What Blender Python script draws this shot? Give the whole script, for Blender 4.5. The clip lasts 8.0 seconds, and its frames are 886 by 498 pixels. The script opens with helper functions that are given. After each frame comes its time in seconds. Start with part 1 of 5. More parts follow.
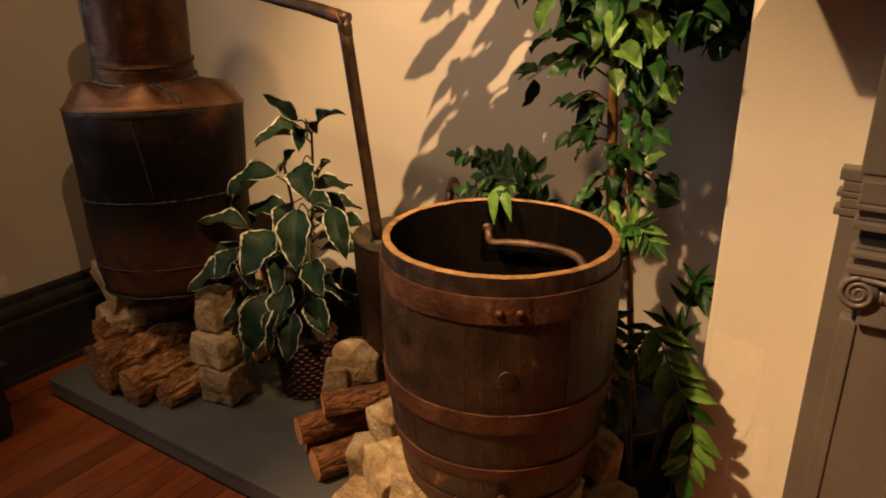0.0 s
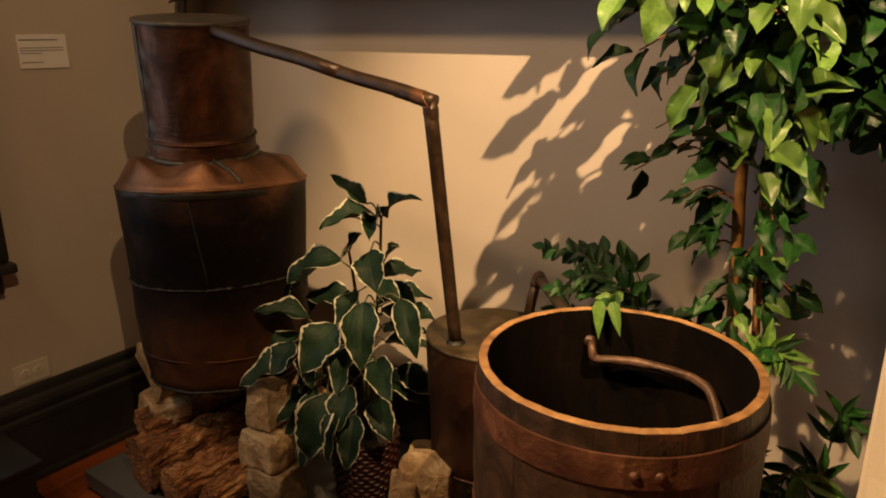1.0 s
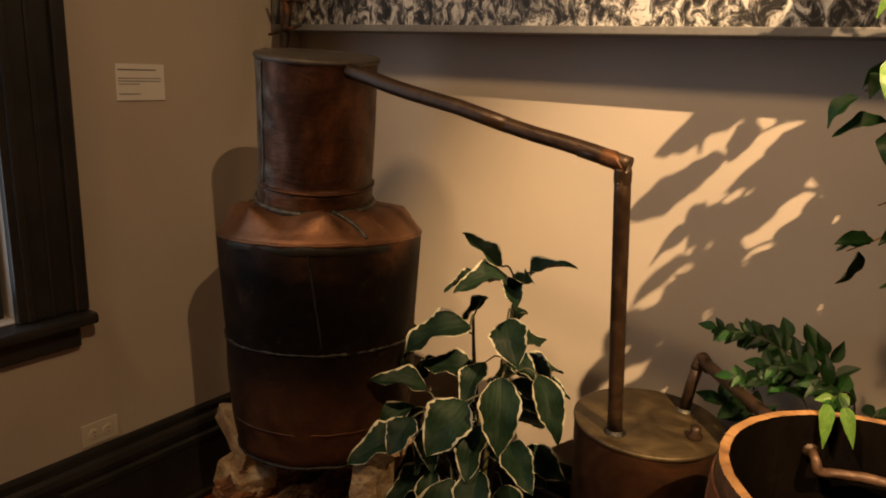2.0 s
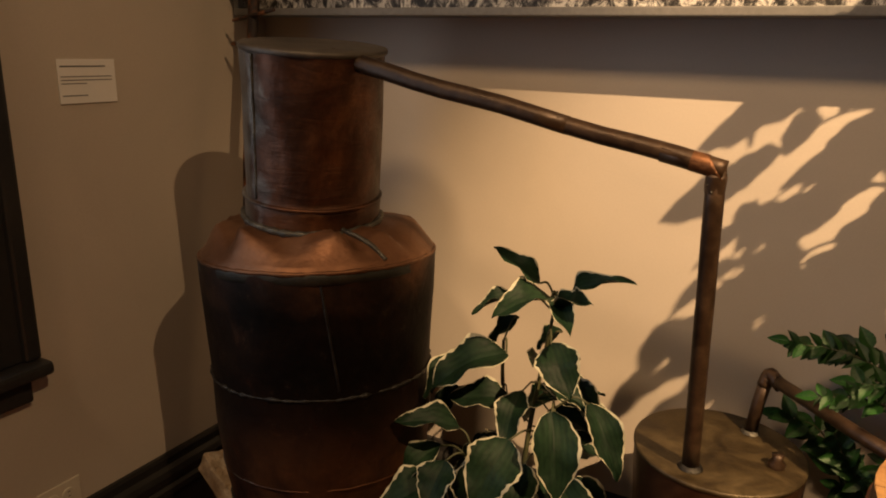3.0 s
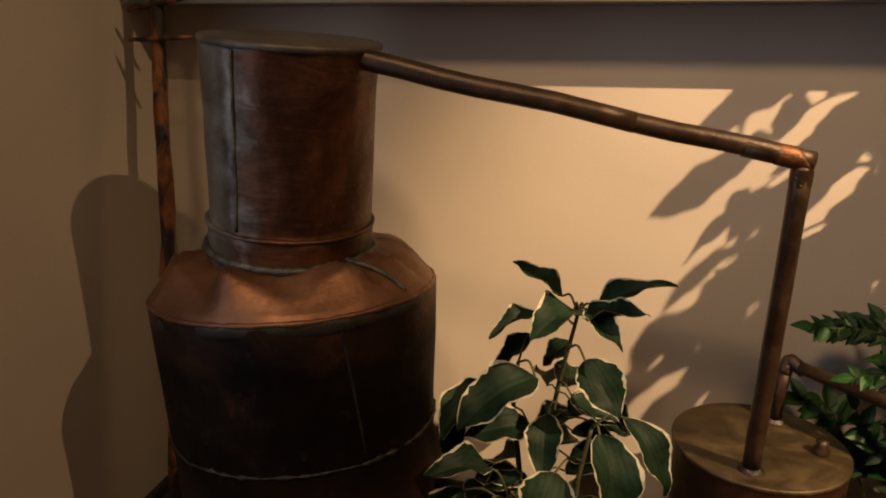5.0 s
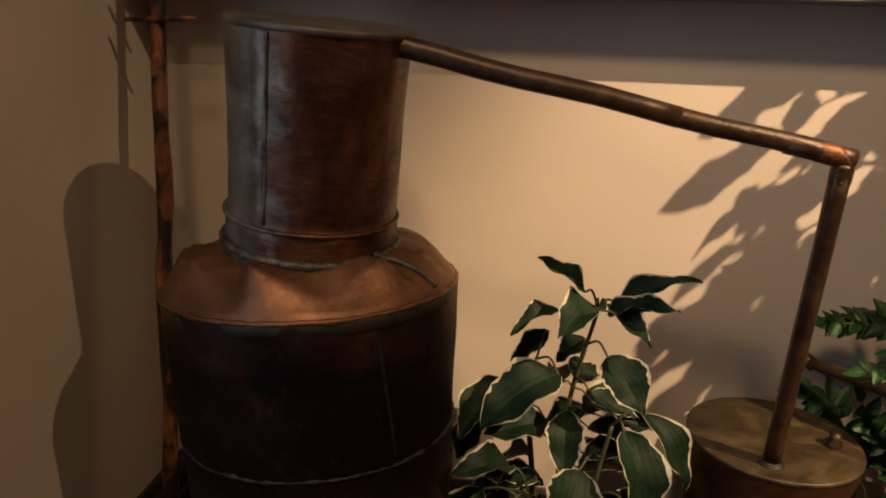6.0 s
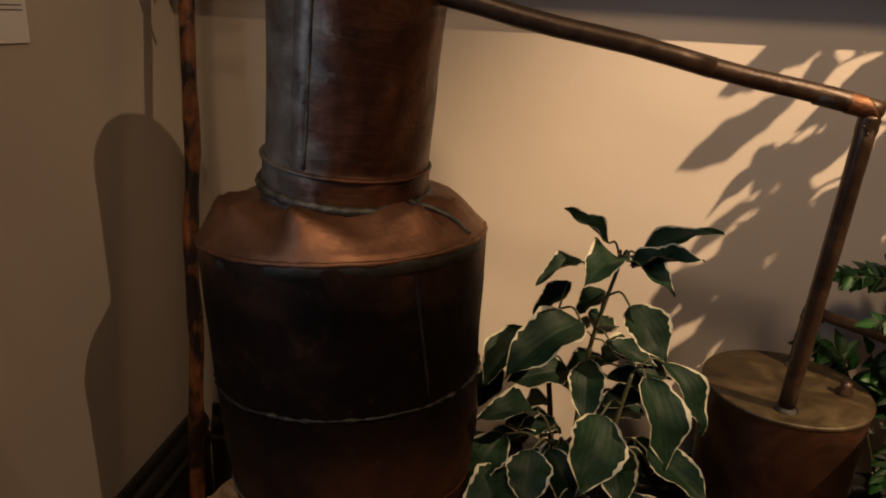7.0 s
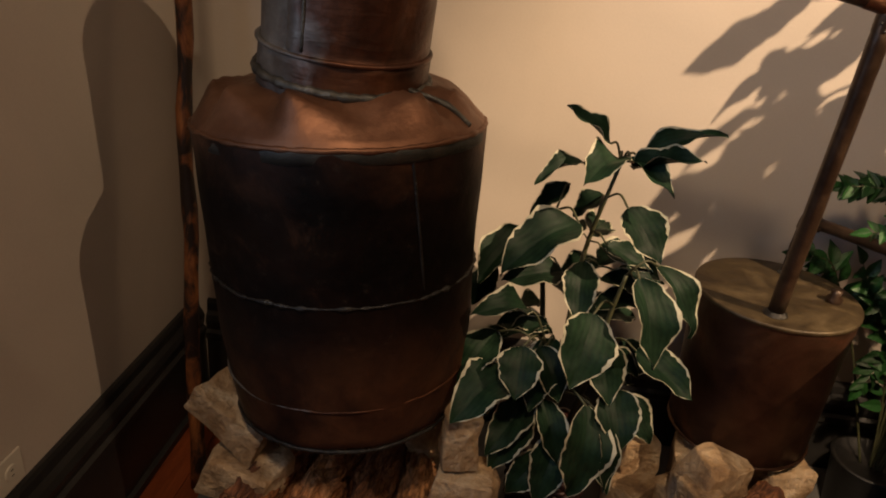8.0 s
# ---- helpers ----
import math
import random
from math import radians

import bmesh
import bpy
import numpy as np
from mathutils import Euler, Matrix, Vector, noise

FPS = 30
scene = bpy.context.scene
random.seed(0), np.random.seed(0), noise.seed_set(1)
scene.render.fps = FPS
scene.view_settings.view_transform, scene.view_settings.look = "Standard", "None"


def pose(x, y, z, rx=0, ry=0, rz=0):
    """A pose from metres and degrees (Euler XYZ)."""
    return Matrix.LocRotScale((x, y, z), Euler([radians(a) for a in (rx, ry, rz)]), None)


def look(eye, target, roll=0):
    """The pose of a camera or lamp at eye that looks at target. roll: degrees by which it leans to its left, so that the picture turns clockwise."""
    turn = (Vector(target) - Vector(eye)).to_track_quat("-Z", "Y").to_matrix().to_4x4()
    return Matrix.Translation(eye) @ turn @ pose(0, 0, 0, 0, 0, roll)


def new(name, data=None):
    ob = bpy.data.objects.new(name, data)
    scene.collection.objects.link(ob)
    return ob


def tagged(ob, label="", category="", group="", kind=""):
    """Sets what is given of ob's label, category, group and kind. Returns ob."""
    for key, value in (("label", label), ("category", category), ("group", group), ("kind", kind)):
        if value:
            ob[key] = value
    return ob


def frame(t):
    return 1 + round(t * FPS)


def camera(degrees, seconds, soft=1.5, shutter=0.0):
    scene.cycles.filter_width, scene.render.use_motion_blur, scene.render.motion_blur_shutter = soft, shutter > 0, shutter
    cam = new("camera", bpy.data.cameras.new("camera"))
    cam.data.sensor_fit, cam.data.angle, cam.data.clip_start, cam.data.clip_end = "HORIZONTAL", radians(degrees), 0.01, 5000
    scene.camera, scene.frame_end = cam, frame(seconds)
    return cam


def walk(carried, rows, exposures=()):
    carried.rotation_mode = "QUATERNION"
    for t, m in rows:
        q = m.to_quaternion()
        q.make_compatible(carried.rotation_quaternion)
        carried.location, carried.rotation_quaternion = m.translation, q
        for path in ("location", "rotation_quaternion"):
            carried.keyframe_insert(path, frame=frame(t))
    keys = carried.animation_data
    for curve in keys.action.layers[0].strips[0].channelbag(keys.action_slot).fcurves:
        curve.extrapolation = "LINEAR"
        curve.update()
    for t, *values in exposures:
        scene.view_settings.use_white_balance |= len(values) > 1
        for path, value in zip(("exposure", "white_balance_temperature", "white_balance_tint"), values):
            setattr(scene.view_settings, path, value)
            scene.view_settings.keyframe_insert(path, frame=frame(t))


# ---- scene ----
EXPOSURES = [(0.0, 0.0, 7000, 13), (2.0, -0.03, 6950, 13), (3.5, -0.05, 6750, 13), (4.5, -0.10, 6550, 13), (6.5, -0.14, 6050, 13), (7.0, -0.20, 5950, 13), (8.0, 0.02, 5700, 13)]
cam = camera(63.5, 8.0, 1.9)
METRES = 1.92
ROWS = [
    (0.0, 0.0, 0.0, 0.0, -0.0, 0.0, 0.0),
    (0.5, -0.0304, 0.0464, 0.0275, 1.91, 1.57, -1.17),
    (1.0, -0.0686, 0.1103, 0.0707, 2.69, 3.85, -1.33),
    (1.5, -0.1611, 0.1598, 0.0974, 2.55, 6.59, -3.5),
    (2.0, -0.27, 0.202, 0.1164, 2.09, 6.46, -3.67),
    (3.5, -0.4572, 0.3696, 0.1856, -8.7, 4.64, 2.42),
    (4.0, -0.5239, 0.387, 0.1885, -12.83, 4.84, 4.35),
    (4.5, -0.5649, 0.4347, 0.2036, -16.6, 4.53, 6.0),
    (6.0, -0.677, 0.5198, 0.2283, -24.53, 2.88, 6.71),
    (6.5, -0.7058, 0.5219, 0.218, -25.73, 2.01, 6.82),
    (7.0, -0.724, 0.526, 0.2073, -25.55, 0.74, 6.22),
    (7.5, -0.7286, 0.5293, 0.1935, -25.79, -2.71, 5.4),
    (8.0, -0.7264, 0.5336, 0.1841, -25.94, -5.83, 4.51),
]
START = pose(2.712, -1.903, 1.416, -20.94, 0.25, 32.99)
PATH_POSES = [(t, START @ pose(METRES * x, METRES * y, METRES * z, 90 + pitch, roll, yaw)) for t, x, y, z, yaw, pitch, roll in ROWS]
walk(cam, PATH_POSES, EXPOSURES)


# ---- light: two warm ceiling spots over the display, dim room ----
world = bpy.data.worlds.new("world")
scene.world = world
world.use_nodes = True
world.node_tree.nodes["Background"].inputs[0].default_value = (1.0, 0.72, 0.45, 1)
world.node_tree.nodes["Background"].inputs[1].default_value = 0.02


def spot(name, at, target, watts, cone, radius, colour):
    data = bpy.data.lights.new(name, "SPOT")
    data.energy, data.color, data.shadow_soft_size = watts, colour, radius
    data.spot_size, data.spot_blend = radians(cone), 0.85
    ob = new(name, data)
    ob.matrix_world = look(at, target)
    return ob


WARM = (1.0, 0.66, 0.35)
# the hot beam and the wider spill of one lamp, then a second lamp with two beams
LAMP_R = (3.75, -2.05, 4.0)
LAMP_L = (1.0, -2.75, 4.0)
spot("spot_lamp_right", LAMP_R, (1.68, -0.15, 1.22), 1650, 23, 0.018, WARM)
spot("spot_lamp_spill", LAMP_R, (0.25, -0.78, 1.40), 168, 38, 0.02, WARM)
spot("spot_lamp_left", LAMP_L, (2.68, -0.85, 0.05), 1150, 36, 0.03, WARM)
spot("spot_lamp_middle", LAMP_L, (1.58, -0.32, 0.82), 235, 52, 0.22, WARM)
# daylight in the opening of the west window
window_light = bpy.data.lights.new("window_daylight", "AREA")
window_light.shape, window_light.size, window_light.size_y = "RECTANGLE", 1.1, 1.6
window_light.energy, window_light.color = 9.5, (0.76, 0.86, 1.0)
new("window_daylight", window_light).matrix_world = look((0.02, -1.63, 1.64), (2.0, -1.63, 1.64))
# dim overhead fill added to lift the dark metal; no such fitting is seen
fill_light = bpy.data.lights.new("unseen_fill_light", "AREA")
fill_light.shape, fill_light.size, fill_light.energy, fill_light.color = "DISK", 0.9, 8, (1.0, 0.76, 0.52)
new("unseen_fill_light", fill_light).matrix_world = look((2.6, -4.2, 4.2), (2.6, -4.2, 0))


# ---- materials ----
def material(name, rough=0.6, metal=0.0):
    m = bpy.data.materials.new(name)
    m.use_nodes = True
    b = m.node_tree.nodes["Principled BSDF"]
    b.inputs["Roughness"].default_value = rough
    b.inputs["Metallic"].default_value = metal
    return m, m.node_tree.nodes, m.node_tree.links, b


def coords(nodes, links, scale=(1, 1, 1)):
    tc = nodes.new("ShaderNodeTexCoord")
    mp = nodes.new("ShaderNodeMapping")
    mp.inputs["Scale"].default_value = scale
    links.new(tc.outputs["Object"], mp.inputs["Vector"])
    return mp.outputs["Vector"]


def noise_of(nodes, links, vec, scale, detail=5, rough=0.6, dist=0.0):
    n = nodes.new("ShaderNodeTexNoise")
    n.inputs["Scale"].default_value = scale
    n.inputs["Detail"].default_value = detail
    n.inputs["Roughness"].default_value = rough
    n.inputs["Distortion"].default_value = dist
    links.new(vec, n.inputs["Vector"])
    return n.outputs["Fac"]


def ramp_of(nodes, links, fac, stops):
    r = nodes.new("ShaderNodeValToRGB")
    while len(r.color_ramp.elements) < len(stops):
        r.color_ramp.elements.new(0.5)
    for e, (p, c) in zip(r.color_ramp.elements, stops):
        e.position, e.color = p, (*c, 1)
    links.new(fac, r.inputs["Fac"])
    return r.outputs["Color"]


def mix_of(nodes, links, fac, a, b, mode="MIX"):
    m = nodes.new("ShaderNodeMix")
    m.data_type, m.blend_type = "RGBA", mode
    for sock, val in ((m.inputs["Factor"], fac), (m.inputs["A"], a), (m.inputs["B"], b)):
        if isinstance(val, (int, float)):
            sock.default_value = val
        elif isinstance(val, tuple):
            sock.default_value = (*val, 1)
        else:
            links.new(val, sock)
    return m.outputs["Result"]


def bump_of(nodes, links, b, height, strength, distance):
    n = nodes.new("ShaderNodeBump")
    n.inputs["Strength"].default_value = strength
    n.inputs["Distance"].default_value = distance
    links.new(height, n.inputs["Height"])
    links.new(n.outputs["Normal"], b.inputs["Normal"])


def mottled(name, stops, scale=6, fine=60, rough=0.6, metal=0.0, stretch=(1, 1, 1), bump=0.3, depth=0.004, fine_amount=0.35, rough_range=None, vary=0.0):
    m, N, L, b = material(name, rough, metal)
    v = coords(N, L, stretch)
    if vary:
        info = N.new("ShaderNodeObjectInfo")
        add = N.new("ShaderNodeVectorMath")
        add.operation = "MULTIPLY_ADD"
        add.inputs[1].default_value = (37, 51, 23)
        L.new(info.outputs["Random"], add.inputs[0])
        L.new(v, add.inputs[2])
        v = add.outputs[0]
    big = noise_of(N, L, v, scale, 6, 0.6, 0.6)
    small = noise_of(N, L, v, fine, 6, 0.65)
    colour = ramp_of(N, L, big, stops)
    dark = ramp_of(N, L, small, [(0.3, (0.55, 0.55, 0.55)), (0.7, (1.25, 1.25, 1.25))])
    colour = mix_of(N, L, fine_amount, colour, mix_of(N, L, 1.0, colour, dark, "MULTIPLY"))
    if vary:
        tone = ramp_of(N, L, info.outputs["Random"], [(0.0, (1 - vary,) * 3), (1.0, (1 + vary,) * 3)])
        colour = mix_of(N, L, 1.0, colour, tone, "MULTIPLY")
    L.new(colour, b.inputs["Base Color"])
    if rough_range:
        rr = ramp_of(N, L, big, [(0.3, (rough_range[0],) * 3), (0.7, (rough_range[1],) * 3)])
        L.new(rr, b.inputs["Roughness"])
    bump_of(N, L, b, small, bump, depth)
    return m


WALL = mottled("greige_wall_paint", [(0.3, (0.50, 0.44, 0.37)), (0.7, (0.56, 0.49, 0.41))], 2.0, 180, 0.75, bump=0.12, depth=0.002, fine_amount=0.08)
CHIMNEY = mottled("cream_wall_paint", [(0.3, (0.62, 0.55, 0.45)), (0.7, (0.69, 0.61, 0.50))], 3.0, 120, 0.65, bump=0.15, depth=0.003, fine_amount=0.1)
CEILING = mottled("ceiling_paint", [(0.3, (0.5, 0.46, 0.4)), (0.7, (0.55, 0.5, 0.44))], 2, 60, 0.9)
DARK_TRIM = mottled("dark_painted_wood", [(0.3, (0.016, 0.0155, 0.015)), (0.7, (0.033, 0.031, 0.029))], 5, 90, 0.38, stretch=(1, 1, 1), bump=0.2, depth=0.002)
FLOOR_WOOD = mottled("red_brown_floorboard", [(0.3, (0.15, 0.034, 0.009)), (0.7, (0.28, 0.072, 0.020))], 4, 40, 0.32, stretch=(10, 1, 10), bump=0.15, depth=0.002, vary=0.3)
PLINTH = mottled("slate_grey_paint", [(0.3, (0.072, 0.071, 0.070)), (0.7, (0.100, 0.098, 0.095))], 4, 150, 0.6, bump=0.15, depth=0.002, fine_amount=0.2)
MANTEL = mottled("grey_mantel_paint", [(0.3, (0.100, 0.084, 0.074)), (0.7, (0.138, 0.117, 0.102))], 5, 60, 0.4, bump=0.12, depth=0.002, fine_amount=0.15)
FRAME_PAINT = mottled("grey_frame_paint", [(0.3, (0.16, 0.16, 0.155)), (0.7, (0.22, 0.215, 0.205))], 5, 80, 0.55, bump=0.1, depth=0.002)
BLACK_IRON = mottled("black_iron", [(0.3, (0.004, 0.004, 0.004)), (0.7, (0.011, 0.010, 0.009))], 8, 90, 0.5)
CARD = mottled("white_card", [(0.3, (0.80, 0.78, 0.74)), (0.7, (0.84, 0.82, 0.78))], 8, 200, 0.7, bump=0.03, fine_amount=0.05)
INK = mottled("grey_ink", [(0.3, (0.12, 0.12, 0.12)), (0.7, (0.2, 0.2, 0.2))], 60, 300, 0.8)
PLASTIC = mottled("ivory_plastic", [(0.3, (0.62, 0.57, 0.47)), (0.7, (0.68, 0.62, 0.51))], 8, 100, 0.4, bump=0.03, fine_amount=0.05)
SOLDER = mottled("grey_solder", [(0.35, (0.035, 0.033, 0.027)), (0.55, (0.085, 0.08, 0.066)), (0.75, (0.20, 0.19, 0.155))], 26, 120, 0.45, 0.6, bump=0.7, depth=0.004)
LID_GREY = mottled("grey_brown_tarnish", [(0.35, (0.045, 0.036, 0.028)), (0.6, (0.085, 0.070, 0.055)), (0.75, (0.13, 0.105, 0.08))], 10, 80, 0.5, 0.3, bump=0.3, depth=0.003)
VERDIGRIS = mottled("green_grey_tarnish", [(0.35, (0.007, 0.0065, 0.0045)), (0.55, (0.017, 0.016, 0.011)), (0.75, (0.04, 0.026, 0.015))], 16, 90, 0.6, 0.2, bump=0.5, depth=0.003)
OLD_SOLDER = mottled("sooty_solder", [(0.48, (0.012, 0.010, 0.008)), (0.64, (0.035, 0.032, 0.025)), (0.74, (0.24, 0.21, 0.15))], 34, 120, 0.45, 0.4, bump=0.8, depth=0.004)
PIPE = mottled("brown_copper_pipe", [(0.25, (0.018, 0.010, 0.006)), (0.5, (0.044, 0.025, 0.014)), (0.66, (0.066, 0.038, 0.020)), (0.8, (0.09, 0.056, 0.029))], 16, 80, 0.42, 0.45, bump=0.35, depth=0.003, fine_amount=0.6, rough_range=(0.32, 0.50))
BRIGHT_COPPER = mottled("worn_copper", [(0.35, (0.07, 0.03, 0.014)), (0.6, (0.20, 0.09, 0.04)), (0.75, (0.45, 0.24, 0.12))], 28, 110, 0.42, 0.7, bump=0.5, depth=0.004)
WORM = mottled("dull_pink_copper", [(0.3, (0.035, 0.018, 0.011)), (0.55, (0.095, 0.052, 0.031)), (0.72, (0.20, 0.12, 0.075))], 18, 90, 0.5, 0.4, bump=0.4, depth=0.003)
DRUM_COPPER = mottled("drum_copper", [(0.32, (0.014, 0.006, 0.0035)), (0.5, (0.040, 0.017, 0.0085)), (0.60, (0.058, 0.027, 0.013)), (0.74, (0.13, 0.042, 0.016))], 5, 60, 0.40, 0.6, bump=0.3, depth=0.004, rough_range=(0.32, 0.55))
DRUM_LID = mottled("tarnished_lid", [(0.33, (0.022, 0.014, 0.006)), (0.5, (0.052, 0.036, 0.016)), (0.6, (0.082, 0.059, 0.028)), (0.75, (0.13, 0.095, 0.048))], 11, 70, 0.46, 0.4, bump=0.4, depth=0.003)
STAVE = mottled("old_oak_stave", [(0.28, (0.006, 0.004, 0.0028)), (0.46, (0.017, 0.010, 0.006)), (0.60, (0.036, 0.018, 0.010)), (0.67, (0.075, 0.030, 0.012)), (0.73, (0.26, 0.10, 0.03))], 7.5, 70, 0.36, stretch=(1.6, 1.6, 1.2), bump=0.75, depth=0.004, rough_range=(0.27, 0.46))
# inside of the barrel and its head: near black, far darker than the outer staves
STAVE_IN = mottled("near_black_stave_inside", [(0.3, (0.0025, 0.002, 0.0016)), (0.7, (0.008, 0.005, 0.0035))], 6, 50, 0.85, stretch=(2, 2, 1.0), bump=0.6, depth=0.004)
STAVE_TOP = mottled("cut_oak_rim", [(0.28, (0.085, 0.036, 0.013)), (0.5, (0.29, 0.15, 0.056)), (0.72, (0.50, 0.29, 0.12))], 16, 120, 0.6, bump=0.6, depth=0.004)
HOOP = mottled("rusty_hoop", [(0.25, (0.026, 0.010, 0.006)), (0.48, (0.066, 0.024, 0.012)), (0.64, (0.11, 0.043, 0.020)), (0.70, (0.16, 0.075, 0.034)), (0.76, (0.46, 0.29, 0.13))], 13, 95, 0.45, 0.35, bump=0.8, depth=0.004, rough_range=(0.34, 0.6))
ROCK = mottled("limestone", [(0.27, (0.12, 0.066, 0.032)), (0.42, (0.31, 0.195, 0.092)), (0.56, (0.46, 0.325, 0.18)), (0.72, (0.62, 0.50, 0.33))], 11, 60, 0.88, bump=1.0, depth=0.016, fine_amount=0.55, vary=0.25)


def flaky_bark():
    """Blocky bark plates, long along the log, with dark gaps and worn orange ridges."""
    m, N, L, b = material("rough_bark", 0.85)
    info = N.new("ShaderNodeObjectInfo")
    v = coords(N, L, (1.0, 1.0, 0.36))
    shift = N.new("ShaderNodeVectorMath")
    shift.operation = "MULTIPLY_ADD"
    shift.inputs[1].default_value = (37, 51, 23)
    L.new(info.outputs["Random"], shift.inputs[0])
    L.new(v, shift.inputs[2])
    v = shift.outputs[0]
    bend = N.new("ShaderNodeTexNoise")
    bend.inputs["Scale"].default_value = 22
    bend.inputs["Detail"].default_value = 4
    L.new(v, bend.inputs["Vector"])
    warp = N.new("ShaderNodeVectorMath")
    warp.operation = "MULTIPLY_ADD"
    warp.inputs[1].default_value = (0.045, 0.045, 0.045)
    L.new(bend.outputs["Color"], warp.inputs[0])
    L.new(v, warp.inputs[2])
    cell = N.new("ShaderNodeTexVoronoi")
    cell.feature = "DISTANCE_TO_EDGE"
    cell.inputs["Scale"].default_value = 55
    L.new(warp.outputs[0], cell.inputs["Vector"])
    grain = noise_of(N, L, v, 75, 6, 0.7, 0.4)
    big = noise_of(N, L, v, 9, 4, 0.6)
    colour = ramp_of(N, L, big, [(0.34, (0.105, 0.038, 0.014)), (0.5, (0.28, 0.115, 0.040)), (0.66, (0.56, 0.29, 0.12))])
    gap = ramp_of(N, L, cell.outputs["Distance"], [(0.0, (0.55, 0.50, 0.46)), (0.08, (0.86, 0.84, 0.82)), (0.25, (1.0, 1.0, 1.0))])
    fleck = ramp_of(N, L, grain, [(0.30, (0.38, 0.36, 0.34)), (0.5, (0.95, 0.95, 0.95)), (0.68, (1.6, 1.5, 1.35))])
    L.new(mix_of(N, L, 1.0, mix_of(N, L, 1.0, colour, gap, "MULTIPLY"), fleck, "MULTIPLY"), b.inputs["Base Color"])
    h = N.new("ShaderNodeMath")
    h.operation = "MULTIPLY_ADD"
    h.inputs[1].default_value = 0.5
    L.new(grain, h.inputs[0])
    L.new(ramp_of(N, L, cell.outputs["Distance"], [(0.0, (0, 0, 0)), (0.25, (1, 1, 1))]), h.inputs[2])
    bump_of(N, L, b, h.outputs[0], 0.8, 0.006)
    return m


BARK = flaky_bark()
SPLIT_WOOD = mottled("split_wood", [(0.25, (0.26, 0.095, 0.028)), (0.5, (0.46, 0.19, 0.060)), (0.75, (0.60, 0.28, 0.10))], 10, 80, 0.75, bump=0.6, depth=0.004, vary=0.12)
RUSTIC = mottled("orange_stained_pole", [(0.44, (0.016, 0.007, 0.004)), (0.53, (0.17, 0.058, 0.016)), (0.74, (0.46, 0.18, 0.05))], 24, 110, 0.55, stretch=(1, 1, 0.4), bump=0.6, depth=0.004)


def veined_leaf():
    """Dark green with paler parallel veins that follow the blade."""
    m, N, L, b = material("variegated_leaf_green", 0.55)
    v = coords(N, L)
    info = N.new("ShaderNodeObjectInfo")
    w = N.new("ShaderNodeTexWave")
    w.wave_type, w.bands_direction = "BANDS", "X"
    w.inputs["Scale"].default_value = 4.5
    w.inputs["Distortion"].default_value = 3.5
    w.inputs["Detail"].default_value = 2.0
    w.inputs["Detail Scale"].default_value = 1.5
    L.new(v, w.inputs["Vector"])
    n = noise_of(N, L, v, 5, 5, 0.6)
    colour = ramp_of(N, L, n, [(0.3, (0.0034, 0.0110, 0.0058)), (0.7, (0.0125, 0.030, 0.0152))])
    vein = ramp_of(N, L, w.outputs["Fac"], [(0.0, (0.9, 0.9, 0.9)), (0.8, (1.0, 1.0, 1.0)), (1.0, (1.12, 1.12, 1.1))])
    tone = ramp_of(N, L, info.outputs["Random"], [(0.0, (0.7, 0.75, 0.7)), (1.0, (1.35, 1.3, 1.2))])
    L.new(mix_of(N, L, 1.0, mix_of(N, L, 1.0, colour, vein, "MULTIPLY"), tone, "MULTIPLY"), b.inputs["Base Color"])
    bump_of(N, L, b, w.outputs["Fac"], 0.06, 0.03)
    return m


LEAF = veined_leaf()
LEAF_EDGE = mottled("cream_leaf_margin", [(0.3, (0.36, 0.35, 0.25)), (0.7, (0.50, 0.48, 0.36))], 30, 120, 0.5, bump=0.1, vary=0.1)
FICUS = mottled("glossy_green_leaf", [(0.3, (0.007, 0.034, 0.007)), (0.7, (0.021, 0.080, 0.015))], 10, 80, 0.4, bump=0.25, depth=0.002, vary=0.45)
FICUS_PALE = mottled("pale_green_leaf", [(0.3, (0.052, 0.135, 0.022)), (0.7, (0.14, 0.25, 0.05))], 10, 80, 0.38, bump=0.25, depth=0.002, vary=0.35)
FERN = mottled("dark_fern_leaf", [(0.3, (0.005, 0.026, 0.005)), (0.7, (0.017, 0.064, 0.012))], 10, 80, 0.48, bump=0.25, depth=0.002, vary=0.6)
STEM = mottled("green_stem", [(0.3, (0.03, 0.035, 0.012)), (0.7, (0.07, 0.07, 0.03))], 20, 100, 0.55)
CANE = mottled("tan_cane_trunk", [(0.25, (0.10, 0.04, 0.014)), (0.5, (0.30, 0.15, 0.045)), (0.75, (0.46, 0.26, 0.09))], 18, 100, 0.5, stretch=(1, 1, 0.4), bump=0.4)
BASKET = mottled("dark_red_wicker", [(0.3, (0.012, 0.003, 0.002)), (0.7, (0.042, 0.008, 0.005))], 20, 120, 0.45, vary=0.35)
SOIL = mottled("dark_moss", [(0.3, (0.006, 0.005, 0.004)), (0.7, (0.018, 0.014, 0.009))], 30, 90, 0.95, bump=1.0, depth=0.01)


